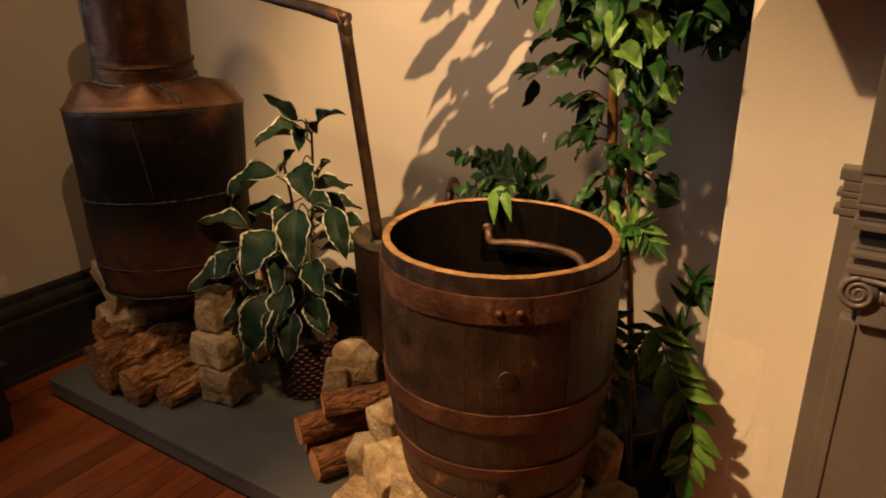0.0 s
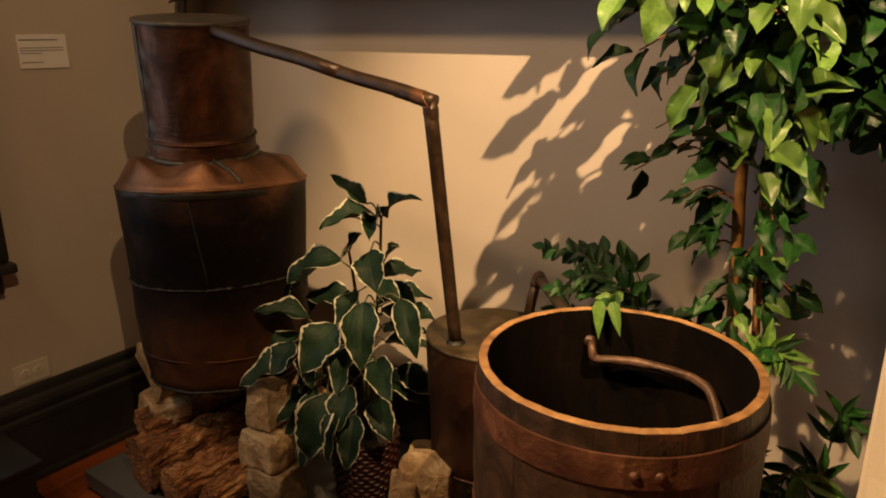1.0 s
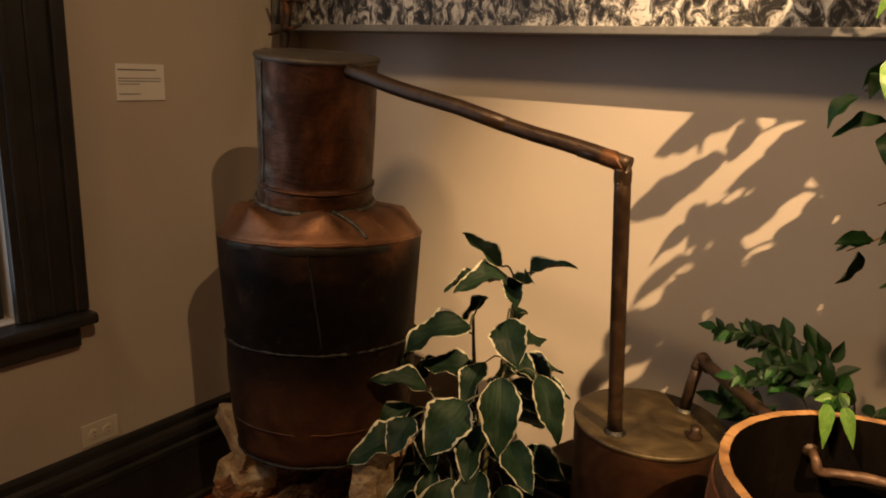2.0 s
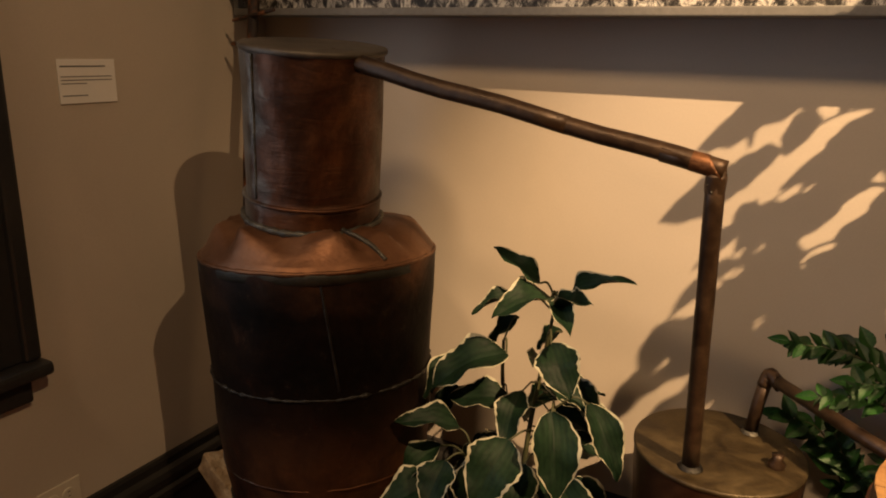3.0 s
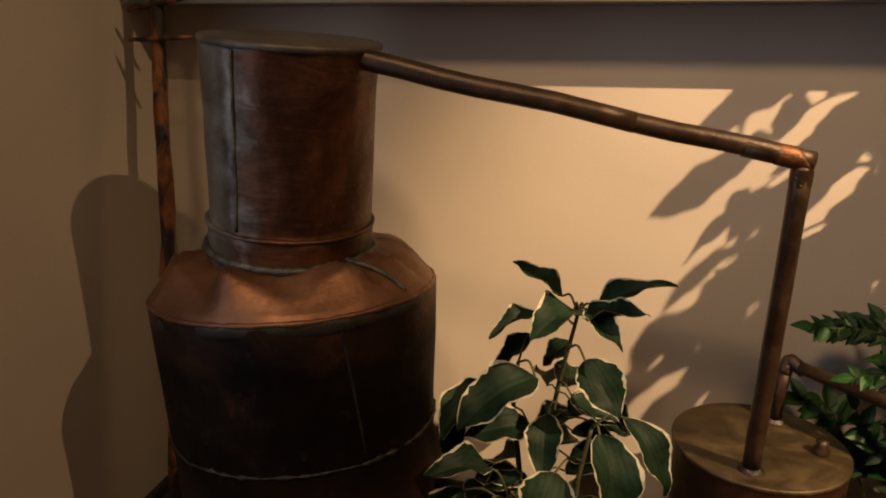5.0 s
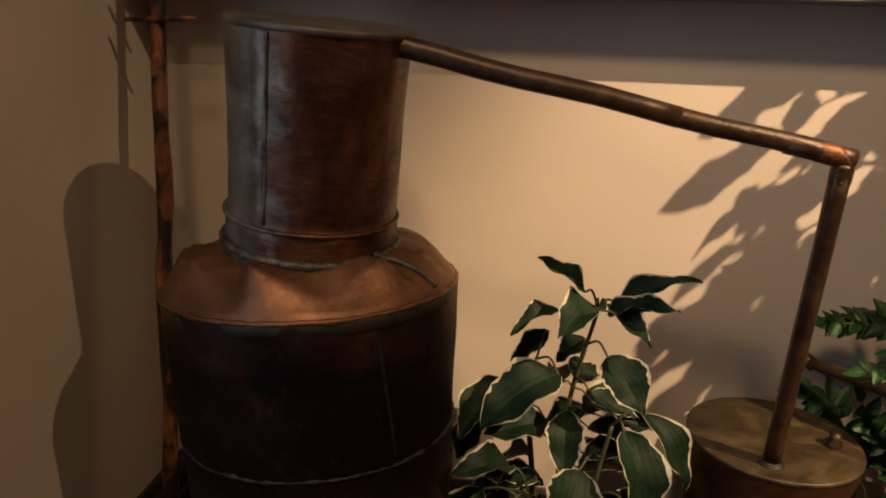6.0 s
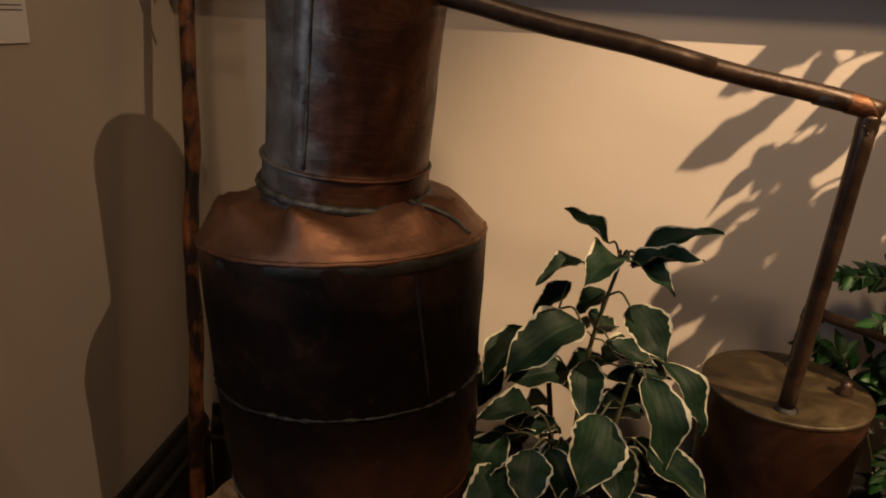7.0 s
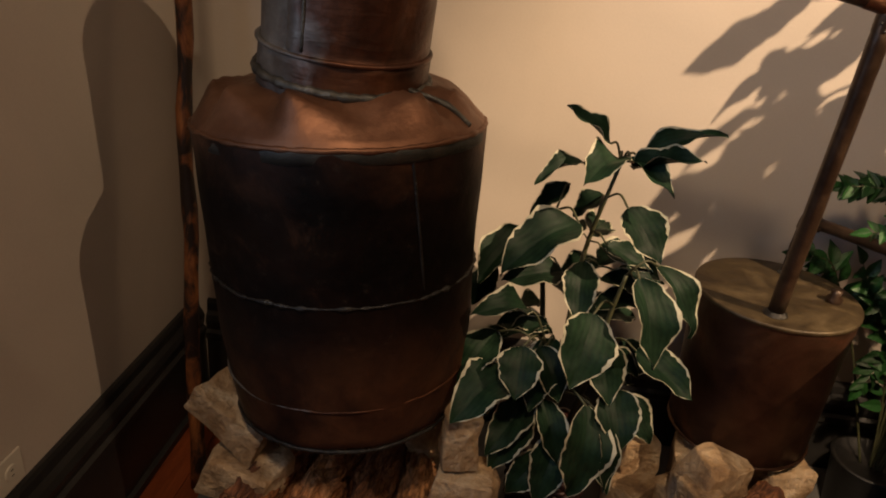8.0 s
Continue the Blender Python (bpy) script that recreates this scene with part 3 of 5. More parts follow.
part("collar", lathe_bm([(0.154, 0.066), (0.1585, 0.069), (0.1590, 0.073), (0.155, 0.075), (0.150, 0.075)], 80), STILL_HAT, hat, "", True)


def ring_of(radius, z, thick, seed, n=120, rough=0.5):
    pts = []
    radii = []
    for i in range(n + 1):
        a = math.tau * i / n
        pts.append((radius * math.cos(a), radius * math.sin(a), z + 0.003 * noise.noise(Vector((math.cos(a) * 5, math.sin(a) * 5, seed)))))
        radii.append(thick * (1 + rough * noise.noise(Vector((math.cos(a) * 14, math.sin(a) * 14, seed + 9)))))
    return tube_bm(pts, radii, 8, False)


part("belly_weld", ring_of(0.2664, 0.755, 0.0036, 1, 240, 1.6), OLD_SOLDER, still, "lumpy grey solder seam", True, LEAN)
part("shoulder_weld", ring_of(0.2775, 1.036, 0.0052, 2, 160, 0.6), SHOULDER, still, "rolled copper edge", True, LEAN)
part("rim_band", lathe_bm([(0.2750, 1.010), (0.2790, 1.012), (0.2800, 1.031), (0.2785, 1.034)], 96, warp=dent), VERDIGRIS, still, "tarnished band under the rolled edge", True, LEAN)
part("lower_weld", ring_of(0.2518, 0.535, 0.0022, 3), STILL_HAT, still, "", True, LEAN)
part("neck_weld", ring_of(0.1560, 0.019, 0.0085, 4), SOLDER, hat, "grey solder seam at the neck", True)
part("base_rim", ring_of(0.237, 0.437, 0.0045, 5), OLD_SOLDER, still, "", True, LEAN)


def strip(points, width, thick, n=1):
    return tube_bm(curve_pts(points, 8), [width] * (len(curve_pts(points, 8))), 8, True, 0.4)


def on_body(deg, z, out=0.0):
    r = np.interp(z, [q[1] for q in BODY_PROFILE], [q[0] for q in BODY_PROFILE]) + out
    return (r * math.cos(radians(deg)), r * math.sin(radians(deg)), z)


part("body_seam", strip([on_body(-51.5 + 28 * (1.03 - z), z) for z in (1.03, 0.96, 0.9, 0.84, 0.77)], 0.0026, 0.004), OLD_SOLDER, still, "", True, LEAN)


def patch(radius, deg, width, z0, z1, thick=0.0022, n=10):
    """A thin curved strip of sheet lying on a cylinder, radius at z0 and z1."""
    bm = bmesh.new()
    rows = []
    for i in range(n + 1):
        t = i / n
        r = radius[0] + (radius[1] - radius[0]) * t
        row = []
        for k, lift in ((-1, 0.0), (-0.8, thick), (0, thick), (0.8, thick), (1, 0.0)):
            w = width / 2 * (1 + 0.12 * noise.noise(Vector((deg, i * 0.7, k))))
            an = radians(deg) + k * w / r
            row.append(bm.verts.new(((r + lift) * math.cos(an), (r + lift) * math.sin(an), z0 + (z1 - z0) * t)))
        rows.append(row)
    for p, q in zip(rows, rows[1:]):
        for k in range(4):
            bm.faces.new((p[k], p[k + 1], q[k + 1], q[k]))
    return bm


SEAM = []
for r, deg in ((0.160, -36), (0.180, -34.5), (0.200, -32), (0.220, -28.5), (0.245, -24.5), (0.272, -20)):
    z = float(np.interp(r, [0.150, 0.205, 0.250, 0.274], [1.119, 1.095, 1.068, 1.046])) + fold_lift(r, radians(deg)) + 0.002
    SEAM.append((r * math.cos(radians(deg)), r * math.sin(radians(deg)), z))
part("shoulder_seam", strip(SEAM, 0.0058, 0.004), SOLDER, still, "grey solder seam", True, LEAN)
part("hat_seam", patch((0.1515, 0.1565), -109.5, 0.034, 0.078, 0.385), STILL_HAT, hat, "overlapping sheet seam", True)
part("seam_bead", strip([(r * math.cos(radians(-104)), r * math.sin(radians(-104)), z) for r, z in ((0.152, 0.08), (0.1525, 0.16), (0.1535, 0.24), (0.155, 0.32), (0.157, 0.385))], 0.003, 0.004), SOLDER, hat, "grey solder bead", True)

# ---- pipe from the still to the drum ----
pipe = thing("copper_pipe", "brown copper pipe bent down from still to drum", "pipe")
ARM0, ELBOW, FOOT = Vector((0.735, -0.512, 1.475)), Vector((1.509, -0.500, 1.320)), Vector((1.520, -0.408, 0.712))
d1 = (ELBOW - ARM0).normalized()
arm_pts = [ARM0 + (ELBOW - ARM0) * k / 12 + Vector((0, 0, 0.002 * math.sin(k * 1.3))) for k in range(13)]
part("arm", tube_bm(arm_pts[7:] + [ELBOW + d1 * 0.016], 0.0164, 24, True, 0.05), PIPE, pipe, "", True)
part("sleeve", tube_bm(arm_pts[:9], [0.0186 - 0.0002 * k for k in range(9)], 24, True, 0.05), PIPE, pipe, "", True)
part("sheet_wrap", tube_bm([ARM0.lerp(ELBOW, 0.885), ARM0.lerp(ELBOW, 0.94), ELBOW - d1 * 0.012], 0.0169, 24, True, 0.05), PIPE, pipe, "", True)
d2 = (FOOT - ELBOW).normalized()
part("downpipe", tube_bm([(ELBOW + d1 * 0.002).lerp(FOOT, k / 10) for k in range(11)], 0.0164, 24, True, 0.05), PIPE, pipe, "", True)


def elbow_bm():
    """The last of the arm, cut to a mitre over the downpipe, with a torn lip bent up along its top."""
    bm = bmesh.new()
    n = 28
    across = Vector((0, 1, 0))
    up = d1.cross(across).normalized() * -1
    rings = []
    for j in range(7):
        u = j / 6
        ring = []
        for i in range(n):
            a = math.tau * i / n
            c, h = math.cos(a), math.sin(a)
            reach = -0.040 + u * (0.040 + 0.018 * h + 0.003 + 0.004 * noise.noise(Vector((c * 3, h * 3, 2.0))) * u)
            r = 0.0176 + 0.0008 * noise.noise(Vector((c * 2, h * 2, u * 3)))
            r += 0.0035 * max(0.0, h - 0.55) * u * u * 2
            ring.append(bm.verts.new(ELBOW + d1 * reach + across * c * r + up * h * r))
        rings.append(ring)
    inner = []
    for v in rings[-1]:
        inner.append(bm.verts.new(v.co.lerp(ELBOW + d1 * 0.004, 0.16) - d1 * 0.001))
    rings.append(inner)
    for p, q in zip(rings, rings[1:]):
        for i in range(n):
            bm.faces.new((p[i], p[(i + 1) % n], q[(i + 1) % n], q[i]))
    return bm


part("elbow", elbow_bm(), BRIGHT_COPPER, pipe, "mitred elbow of worn copper with a torn lip", True)
part("elbow_collar", tube_bm([ELBOW + d1 * 0.002 + d2 * k for k in (0.012, 0.020, 0.034, 0.042)], [0.0166, 0.0176, 0.0174, 0.0167], 20, False, 0.1), PIPE, pipe, "", True)
for k, turn in enumerate((-0.7, -0.2)):
    side_dir = Vector((math.sin(turn), -math.cos(turn), 0))
    part("rivet", lathe_bm([(0.0022, 0.0), (0.0018, 0.0012), (0.0004, 0.0016)], 10), SOLDER, pipe, "", True, Matrix.Translation(ELBOW + d2 * (0.028 + 0.012 * k) + d1 * 0.002 + side_dir * 0.0172) @ side_dir.to_track_quat("Z", "Y").to_matrix().to_4x4())
part("solder_foot", lathe_bm([(0.025, 0.0), (0.0235, 0.003), (0.019, 0.007), (0.0168, 0.009)], 24), OLD_SOLDER, pipe, "", True, pose(1.520, -0.408, 0.7135))

# ---- drum ----
drum = thing("copper_drum", "small reddish copper drum with flat lid, on stones", "drum", (1.556, -0.298, 0))
part("drum_body", lathe_bm(ladder([(0.147, 0.350), (0.154, 0.358), (0.157, 0.45), (0.163, 0.60), (0.168, 0.704)], 0.03), 72, (True, False), dent), DRUM_COPPER, drum, "", True)
part("drum_lid", lathe_bm([(0.168, 0.702), (0.1705, 0.704), (0.1705, 0.711), (0.167, 0.7125), (0.10, 0.713), (0.0005, 0.713)], 72), DRUM_LID, drum, "tarnished flat lid", True)
part("bottom_rim", ring_of(0.155, 0.355, 0.004, 7), DRUM_COPPER, drum, "", True)
part("bung", lathe_bm([(0.016, 0.713), (0.017, 0.722), (0.010, 0.730), (0.012, 0.740), (0.0005, 0.742)], 20), PIPE, drum, "", True, pose(0.112, -0.018, 0))

# ---- barrel ----
BX, BY = 2.044, -0.659
barrel = thing("wooden_barrel", "open dark oak barrel with rusty iron hoops", "barrel", (BX, BY, 0))
PROF_Z = [0.34, 0.42, 0.52, 0.62, 0.70, 0.78, 0.85, 0.915]
PROF_R = [0.200, 0.219, 0.238, 0.248, 0.2525, 0.2530, 0.2500, 0.2450]


def barrel_r(z):
    return float(np.interp(z, PROF_Z, PROF_R))


STAVES = 24
for i in range(STAVES):
    a0, a1 = math.tau * (i + 0.0015) / STAVES, math.tau * (i + 0.9985) / STAVES
    lift = random.uniform(-0.0004, 0.0004)
    proud = random.uniform(-0.0005, 0.0005)
    bm = bmesh.new()
    zs = [0.34 + (0.575 + lift) * k / 14 for k in range(15)]
    grid = []
    for z in zs:
        ro = barrel_r(min(z, 0.915)) + proud
        ri = ro - 0.0155
        ring = [bm.verts.new((r * math.cos(a), r * math.sin(a), z)) for r, a in ((ri, a0), (ro - 0.0005, a0), (ro, a0 + 0.008), (ro, (a0 + a1) / 2), (ro, a1 - 0.008), (ro - 0.0005, a1), (ri, a1), (ri, (a0 + a1) / 2))]
        grid.append(ring)
    for g, h in zip(grid, grid[1:]):
        for k in range(8):
            f = bm.faces.new((g[k], g[(k + 1) % 8], h[(k + 1) % 8], h[k]))
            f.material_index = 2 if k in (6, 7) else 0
    bm.faces.new(grid[0][::-1])
    top = bm.faces.new(grid[-1])
    top.material_index = 1
    bmesh.ops.bevel(bm, geom=[e for e in top.edges if abs(e.verts[0].co.to_2d().length - e.verts[1].co.to_2d().length) < 0.004], offset=0.0014, segments=1, affect="EDGES", material=1)
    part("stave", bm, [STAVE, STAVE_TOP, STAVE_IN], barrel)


def hoop(z0, z1, name="hoop"):
    prof = []
    for z in (z0, (z0 + z1) / 2, z1):
        prof.append((barrel_r(z) + 0.0042, z))
    full = [(barrel_r(z0) + 0.0005, z0 - 0.0005)] + prof + [(barrel_r(z1) + 0.0005, z1 + 0.0005)]
    return part(name, lathe_bm(full, 120, warp=lambda a, r, z: r + 0.0012 * noise.noise(Vector((math.cos(a) * 3, math.sin(a) * 3, z * 8)))), HOOP, barrel, "", False)


top_hoop = hoop(0.826, 0.878)
hoop(0.588, 0.632)
hoop(0.468, 0.494)
hoop(0.352, 0.392)
BOLT_DEG = math.degrees(math.atan2(-0.842 - BY, 2.163 - BX))
part("hoop_lap", patch((barrel_r(0.828) + 0.0046, barrel_r(0.876) + 0.0046), BOLT_DEG, 0.085, 0.828, 0.876, 0.0018), HOOP, top_hoop, "overlapping riveted hoop end")
for k in (-4.2, 4.2):
    a = radians(BOLT_DEG + k)
    bm = lathe_bm([(0.0085, 0), (0.008, 0.003), (0.005, 0.0055), (0.0005, 0.0065)], 16)
    part("rivet", bm, HOOP, barrel, "", True, Matrix.Translation((0.2562 * math.cos(a), 0.2562 * math.sin(a), 0.850)) @ Matrix.Rotation(a, 4, "Z") @ Matrix.Rotation(radians(90), 4, "Y"))
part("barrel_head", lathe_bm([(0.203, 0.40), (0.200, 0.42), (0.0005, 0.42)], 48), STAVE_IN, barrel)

# ---- rocks and logs ----


def rock_mesh(seed, size, name="rock"):
    rnd = random.Random(seed)
    bm = bmesh.new()
    corners = [Vector((x * rnd.uniform(0.66, 1), y * rnd.uniform(0.66, 1), z * rnd.uniform(0.72, 1))) for x in (-1, 1) for y in (-1, 1) for z in (-1, 1)]
    for _ in range(5):
        v = Vector((rnd.uniform(-1, 1), rnd.uniform(-1, 1), rnd.uniform(-1, 1)))
        corners.append(v / max(abs(c) for c in v))
    for v in corners:
        bm.verts.new((v.x * size[0] / 2, v.y * size[1] / 2, v.z * size[2] / 2))
    hull = bmesh.ops.convex_hull(bm, input=bm.verts[:])
    bmesh.ops.delete(bm, geom=[g for g in hull["geom_interior"] if isinstance(g, bmesh.types.BMVert)], context="VERTS")
    bmesh.ops.bevel(bm, geom=bm.edges[:], offset=min(size) * 0.03, segments=1, affect="EDGES")
    bmesh.ops.triangulate(bm, faces=bm.faces[:])
    bmesh.ops.subdivide_edges(bm, edges=[e for e in bm.edges if e.calc_length() > min(size) * 0.22], cuts=2, use_grid_fill=True)
    bmesh.ops.triangulate(bm, faces=bm.faces[:])
    off = Vector((seed * 3.1, seed * 1.7, 0))
    for v in bm.verts:
        n = v.co.normalized()
        v.co += n * (noise.noise(v.co * 14 + off) * 0.013 + noise.noise(v.co * 40 + off) * 0.006)
    return finish(bm, name, ROCK)


ROCK_LABELS = "rough tan limestone rock stacked on the platform"


def rock(seed, at, size, rz=0, rx=0, ry=0, label=ROCK_LABELS):
    if at[2] - size[2] / 2 < 0.125:
        low = at[2] - size[2] / 2 - PLAT_Z + 0.006
        at, size = (at[0], at[1], at[2] - low / 2), (size[0], size[1], size[2] + low)
    ob = new("rock", rock_mesh(seed, size))
    ob.matrix_basis = pose(*at, rx, ry, rz)
    return tagged(ob, label, "rock", "piled rocks")


def log(at, to, radius, seed, label, split=False, rough=1.0):
    at, to = Vector(at), Vector(to)
    length = (to - at).length
    t = thing("log", label, "log", group="firewood logs")
    t.matrix_basis = Matrix.Translation(at) @ (to - at).to_track_quat("Z", "Y").to_matrix().to_4x4()
    n, k = 56, 64
    bm = bmesh.new()
    rings = []
    off = Vector((seed * 5.3, 0, 0))
    for j in range(k + 1):
        z = length * j / k
        ring = []
        for i in range(n):
            a = math.tau * i / n
            c, s = math.cos(a), math.sin(a)
            ridge = 0.5 - 2.2 * abs(noise.noise(Vector((c * 3.4, s * 3.4, z * 9)) + off))
            r = radius * (1 + rough * (0.22 * noise.noise(Vector((c * 1.2, s * 1.2, z * 6)) + off) + 0.26 * ridge + 0.22 * noise.noise(Vector((c * 6, s * 6, z * 22)) + off) + 0.10 * noise.noise(Vector((c * 12, s * 12, z * 50)) + off)))
            if split and s < -0.2:
                r *= 0.2 / max(0.2, -s) * 0.9 + 0.1
            ring.append(bm.verts.new((r * c, r * s, z)))
        rings.append(ring)
    for a_, b_ in zip(rings, rings[1:]):
        for i in range(n):
            bm.faces.new((a_[i], a_[(i + 1) % n], b_[(i + 1) % n], b_[i]))
    ends = [[v.co.copy() for v in rings[0]], [v.co.copy() for v in rings[-1]]]
    part("bark", bm, BARK, t, "", True)
    for e, z in zip(ends, (-0.001, 0.001)):
        b3 = bmesh.new()
        outer = [b3.verts.new(c + Vector((0, 0, z))) for c in e]
        mid = [b3.verts.new(c.lerp(Vector((0, 0, c.z)), 0.5) + Vector((0, 0, z * 2 + 0.002 * noise.noise(c * 60)))) for c in e]
        cen = b3.verts.new(Vector((0, 0, e[0].z + z)))
        for i in range(n):
            j = (i + 1) % n
            b3.faces.new((outer[i], outer[j], mid[j], mid[i]))
            b3.faces.new((mid[i], mid[j], cen))
        part("sawn_end", b3, BARK if rough > 0.5 else SPLIT_WOOD, t)
    return t


# ---- outlet pipe and worm in the barrel ----
worm = thing("condenser_pipe", "bent brown copper pipe running into the barrel", "pipe")
part("riser", tube_bm([(1.606, -0.198, 0.7135), (1.612, -0.188, 0.78), (1.622, -0.179, 0.840)], 0.0135, 16), PIPE, worm, "", True)
part("bend", tube_bm(curve_pts([(1.617, -0.182, 0.818), (1.625, -0.177, 0.846), (1.636, -0.186, 0.843), (1.652, -0.200, 0.833)], 4), 0.0148, 16), PIPE, worm, "", True)
part("run", tube_bm([(1.640, -0.190, 0.840), (1.78, -0.335, 0.838), (1.912, -0.474, 0.842)], 0.0135, 16), PIPE, worm, "", True)
WORM_PTS = [(1.912, -0.474, 0.842), (1.921, -0.490, 0.836), (1.930, -0.492, 0.818), (1.955, -0.474, 0.815), (2.015, -0.456, 0.818), (2.105, -0.462, 0.821), (2.150, -0.483, 0.820), (2.172, -0.500, 0.806), (2.195, -0.525, 0.775), (2.212, -0.57, 0.73), (2.218, -0.65, 0.67)]
part("worm_coil", tube_bm(curve_pts(WORM_PTS, 6), 0.0088, 14, True, 0.35), WORM, worm, "dull copper worm tube", True)
part("solder_joint", lathe_bm([(0.020, 0.0), (0.018, 0.004), (0.0138, 0.007)], 20), SOLDER, worm, "", True, pose(1.606, -0.198, 0.7135))

# barrel spigot and bung low on the front staves
a = radians(BOLT_DEG)
SPIG = Matrix.Translation((barrel_r(0.41) * math.cos(a), barrel_r(0.41) * math.sin(a), 0.41)) @ Matrix.Rotation(a, 4, "Z") @ Matrix.Rotation(radians(90), 4, "Y")
part("spigot", lathe_bm([(0.012, -0.01), (0.012, 0.03), (0.010, 0.034), (0.0005, 0.036)], 16), HOOP, barrel, "small rusty spigot", True, SPIG)
BUNG = Matrix.Translation((barrel_r(0.71) * math.cos(a), barrel_r(0.71) * math.sin(a), 0.71)) @ Matrix.Rotation(a, 4, "Z") @ Matrix.Rotation(radians(90), 4, "Y")
part("bung_plug", lathe_bm([(0.020, -0.004), (0.020, 0.0004), (0.017, 0.0010), (0.0005, 0.0004)], 20), STAVE, barrel, "dark wooden plug", True, BUNG)

# ---- stones under still, drum and barrel ----
for seed, at, size, rz, ry in (
    (1, (0.455, -0.575, 0.140), (0.16, 0.16, 0.12), 20, 0), (2, (0.462, -0.580, 0.255), (0.175, 0.14, 0.12), -12, 4), (3, (0.428, -0.555, 0.385), (0.225, 0.115, 0.078), -6, 40),
    (4, (0.935, -0.540, 0.155), (0.17, 0.15, 0.125), 12, 0), (5, (0.940, -0.545, 0.272), (0.14, 0.14, 0.115), -4, 3), (6, (0.912, -0.525, 0.395), (0.088, 0.12, 0.14), 14, 0),
    (7, (0.46, -0.24, 0.185), (0.16, 0.15, 0.18), 40, 0), (8, (0.48, -0.27, 0.345), (0.15, 0.14, 0.17), 10, 0), (9, (0.80, -0.25, 0.185), (0.15, 0.15, 0.18), 70, 0), (10, (0.78, -0.29, 0.345), (0.14, 0.15, 0.17), 15, 0),
):
    rock(seed, at, size, rz, 0, ry, "tan limestone block stacked under the still")
for seed, at, size, rz, ry in (
    (11, (1.46, -0.37, 0.165), (0.15, 0.14, 0.13), 25, 0), (12, (1.470, -0.395, 0.265), (0.14, 0.12, 0.14), -20, -10), (13, (1.655, -0.40, 0.165), (0.16, 0.13, 0.13), 60, 0), (14, (1.655, -0.385, 0.280), (0.12, 0.12, 0.12), 12, 0),
    (15, (1.56, -0.20, 0.165), (0.18, 0.13, 0.14), 5, 0), (16, (1.555, -0.21, 0.29), (0.16, 0.13, 0.12), 50, 0), (17, (1.335, -0.37, 0.155), (0.13, 0.10, 0.11), 44, 0), (18, (1.335, -0.30, 0.245), (0.10, 0.09, 0.10), 12, 0),
    (19, (1.33, -0.22, 0.15), (0.12, 0.12, 0.11), 80, 0), (20, (1.474, -0.472, 0.345), (0.145, 0.105, 0.095), 28, 10), (38, (1.432, -0.520, 0.298), (0.09, 0.09, 0.105), 30, 0),
):
    rock(seed, at, size, rz, 0, ry, "grey-tan limestone block propping the copper drum")
for seed, at, size, rz, ry in (
    (21, (1.745, -0.775, 0.155), (0.17, 0.15, 0.12), 15, 0), (22, (1.795, -0.735, 0.255), (0.16, 0.13, 0.10), -30, 10), (23, (1.905, -0.865, 0.165), (0.21, 0.15, 0.13), 35, 4), (24, (1.930, -0.760, 0.275), (0.17, 0.13, 0.12), 5, 0),
    (25, (2.09, -0.86, 0.165), (0.19, 0.15, 0.13), -10, 0), (26, (2.08, -0.81, 0.285), (0.17, 0.12, 0.11), 30, 0), (27, (2.24, -0.72, 0.165), (0.17, 0.18, 0.13), 50, 0), (28, (2.20, -0.66, 0.285), (0.12, 0.16, 0.11), 5, 0),
    (29, (2.285, -0.52, 0.175), (0.15, 0.15, 0.15), 22, 0), (30, (2.235, -0.47, 0.305), (0.10, 0.09, 0.13), -16, 12), (31, (2.03, -0.50, 0.165), (0.18, 0.14, 0.13), 75, 0), (32, (2.03, -0.52, 0.285), (0.15, 0.13, 0.11), 20, 0),
    (33, (1.84, -0.56, 0.165), (0.15, 0.15, 0.13), 33, 0), (34, (1.875, -0.58, 0.285), (0.14, 0.12, 0.12), 61, 0), (35, (1.662, -0.640, 0.165), (0.14, 0.14, 0.13), 24, 0), (37, (1.700, -0.600, 0.282), (0.13, 0.12, 0.115), -12, 4), (36, (2.35, -0.63, 0.15), (0.12, 0.14, 0.10), 5, 0),
):
    rock(seed, at, size, rz, 0, ry, "rough limestone block heaped under the barrel")

# ---- firewood ----
for a0, a1, r, s, lab in (
    ((0.545, -0.745, 0.150), (0.600, -0.26, 0.152), 0.084, 1, "thick rough-barked log lying under the still"),
    ((0.690, -0.740, 0.124), (0.730, -0.28, 0.124), 0.058, 2, "knotty rough-barked log lying under the still"),
    ((0.480, -0.690, 0.235), (0.560, -0.29, 0.262), 0.050, 3, "rough-barked log on top of the firewood"),
    ((0.812, -0.690, 0.108), (0.812, -0.32, 0.108), 0.042, 5, "split orange-brown log in the firewood heap"),
):
    log(a0, a1, r, s, lab)
for a0, a1, r, s, lab in (
    ((1.482, -0.690, 0.112), (1.560, -0.535, 0.112), 0.046, 6, "sawn round log with orange cut end on the platform"),
    ((1.418, -0.680, 0.196), (1.545, -0.455, 0.198), 0.041, 7, "sawn log with orange cut end on another log"),
    ((1.466, -0.622, 0.268), (1.620, -0.430, 0.270), 0.035, 8, "sawn log topping the small wood pile"),
    ((1.365, -0.610, 0.106), (1.490, -0.430, 0.106), 0.040, 9, "sawn round log lying under the others"),
):
    log(a0, a1, r, s, lab, False, 0.3)

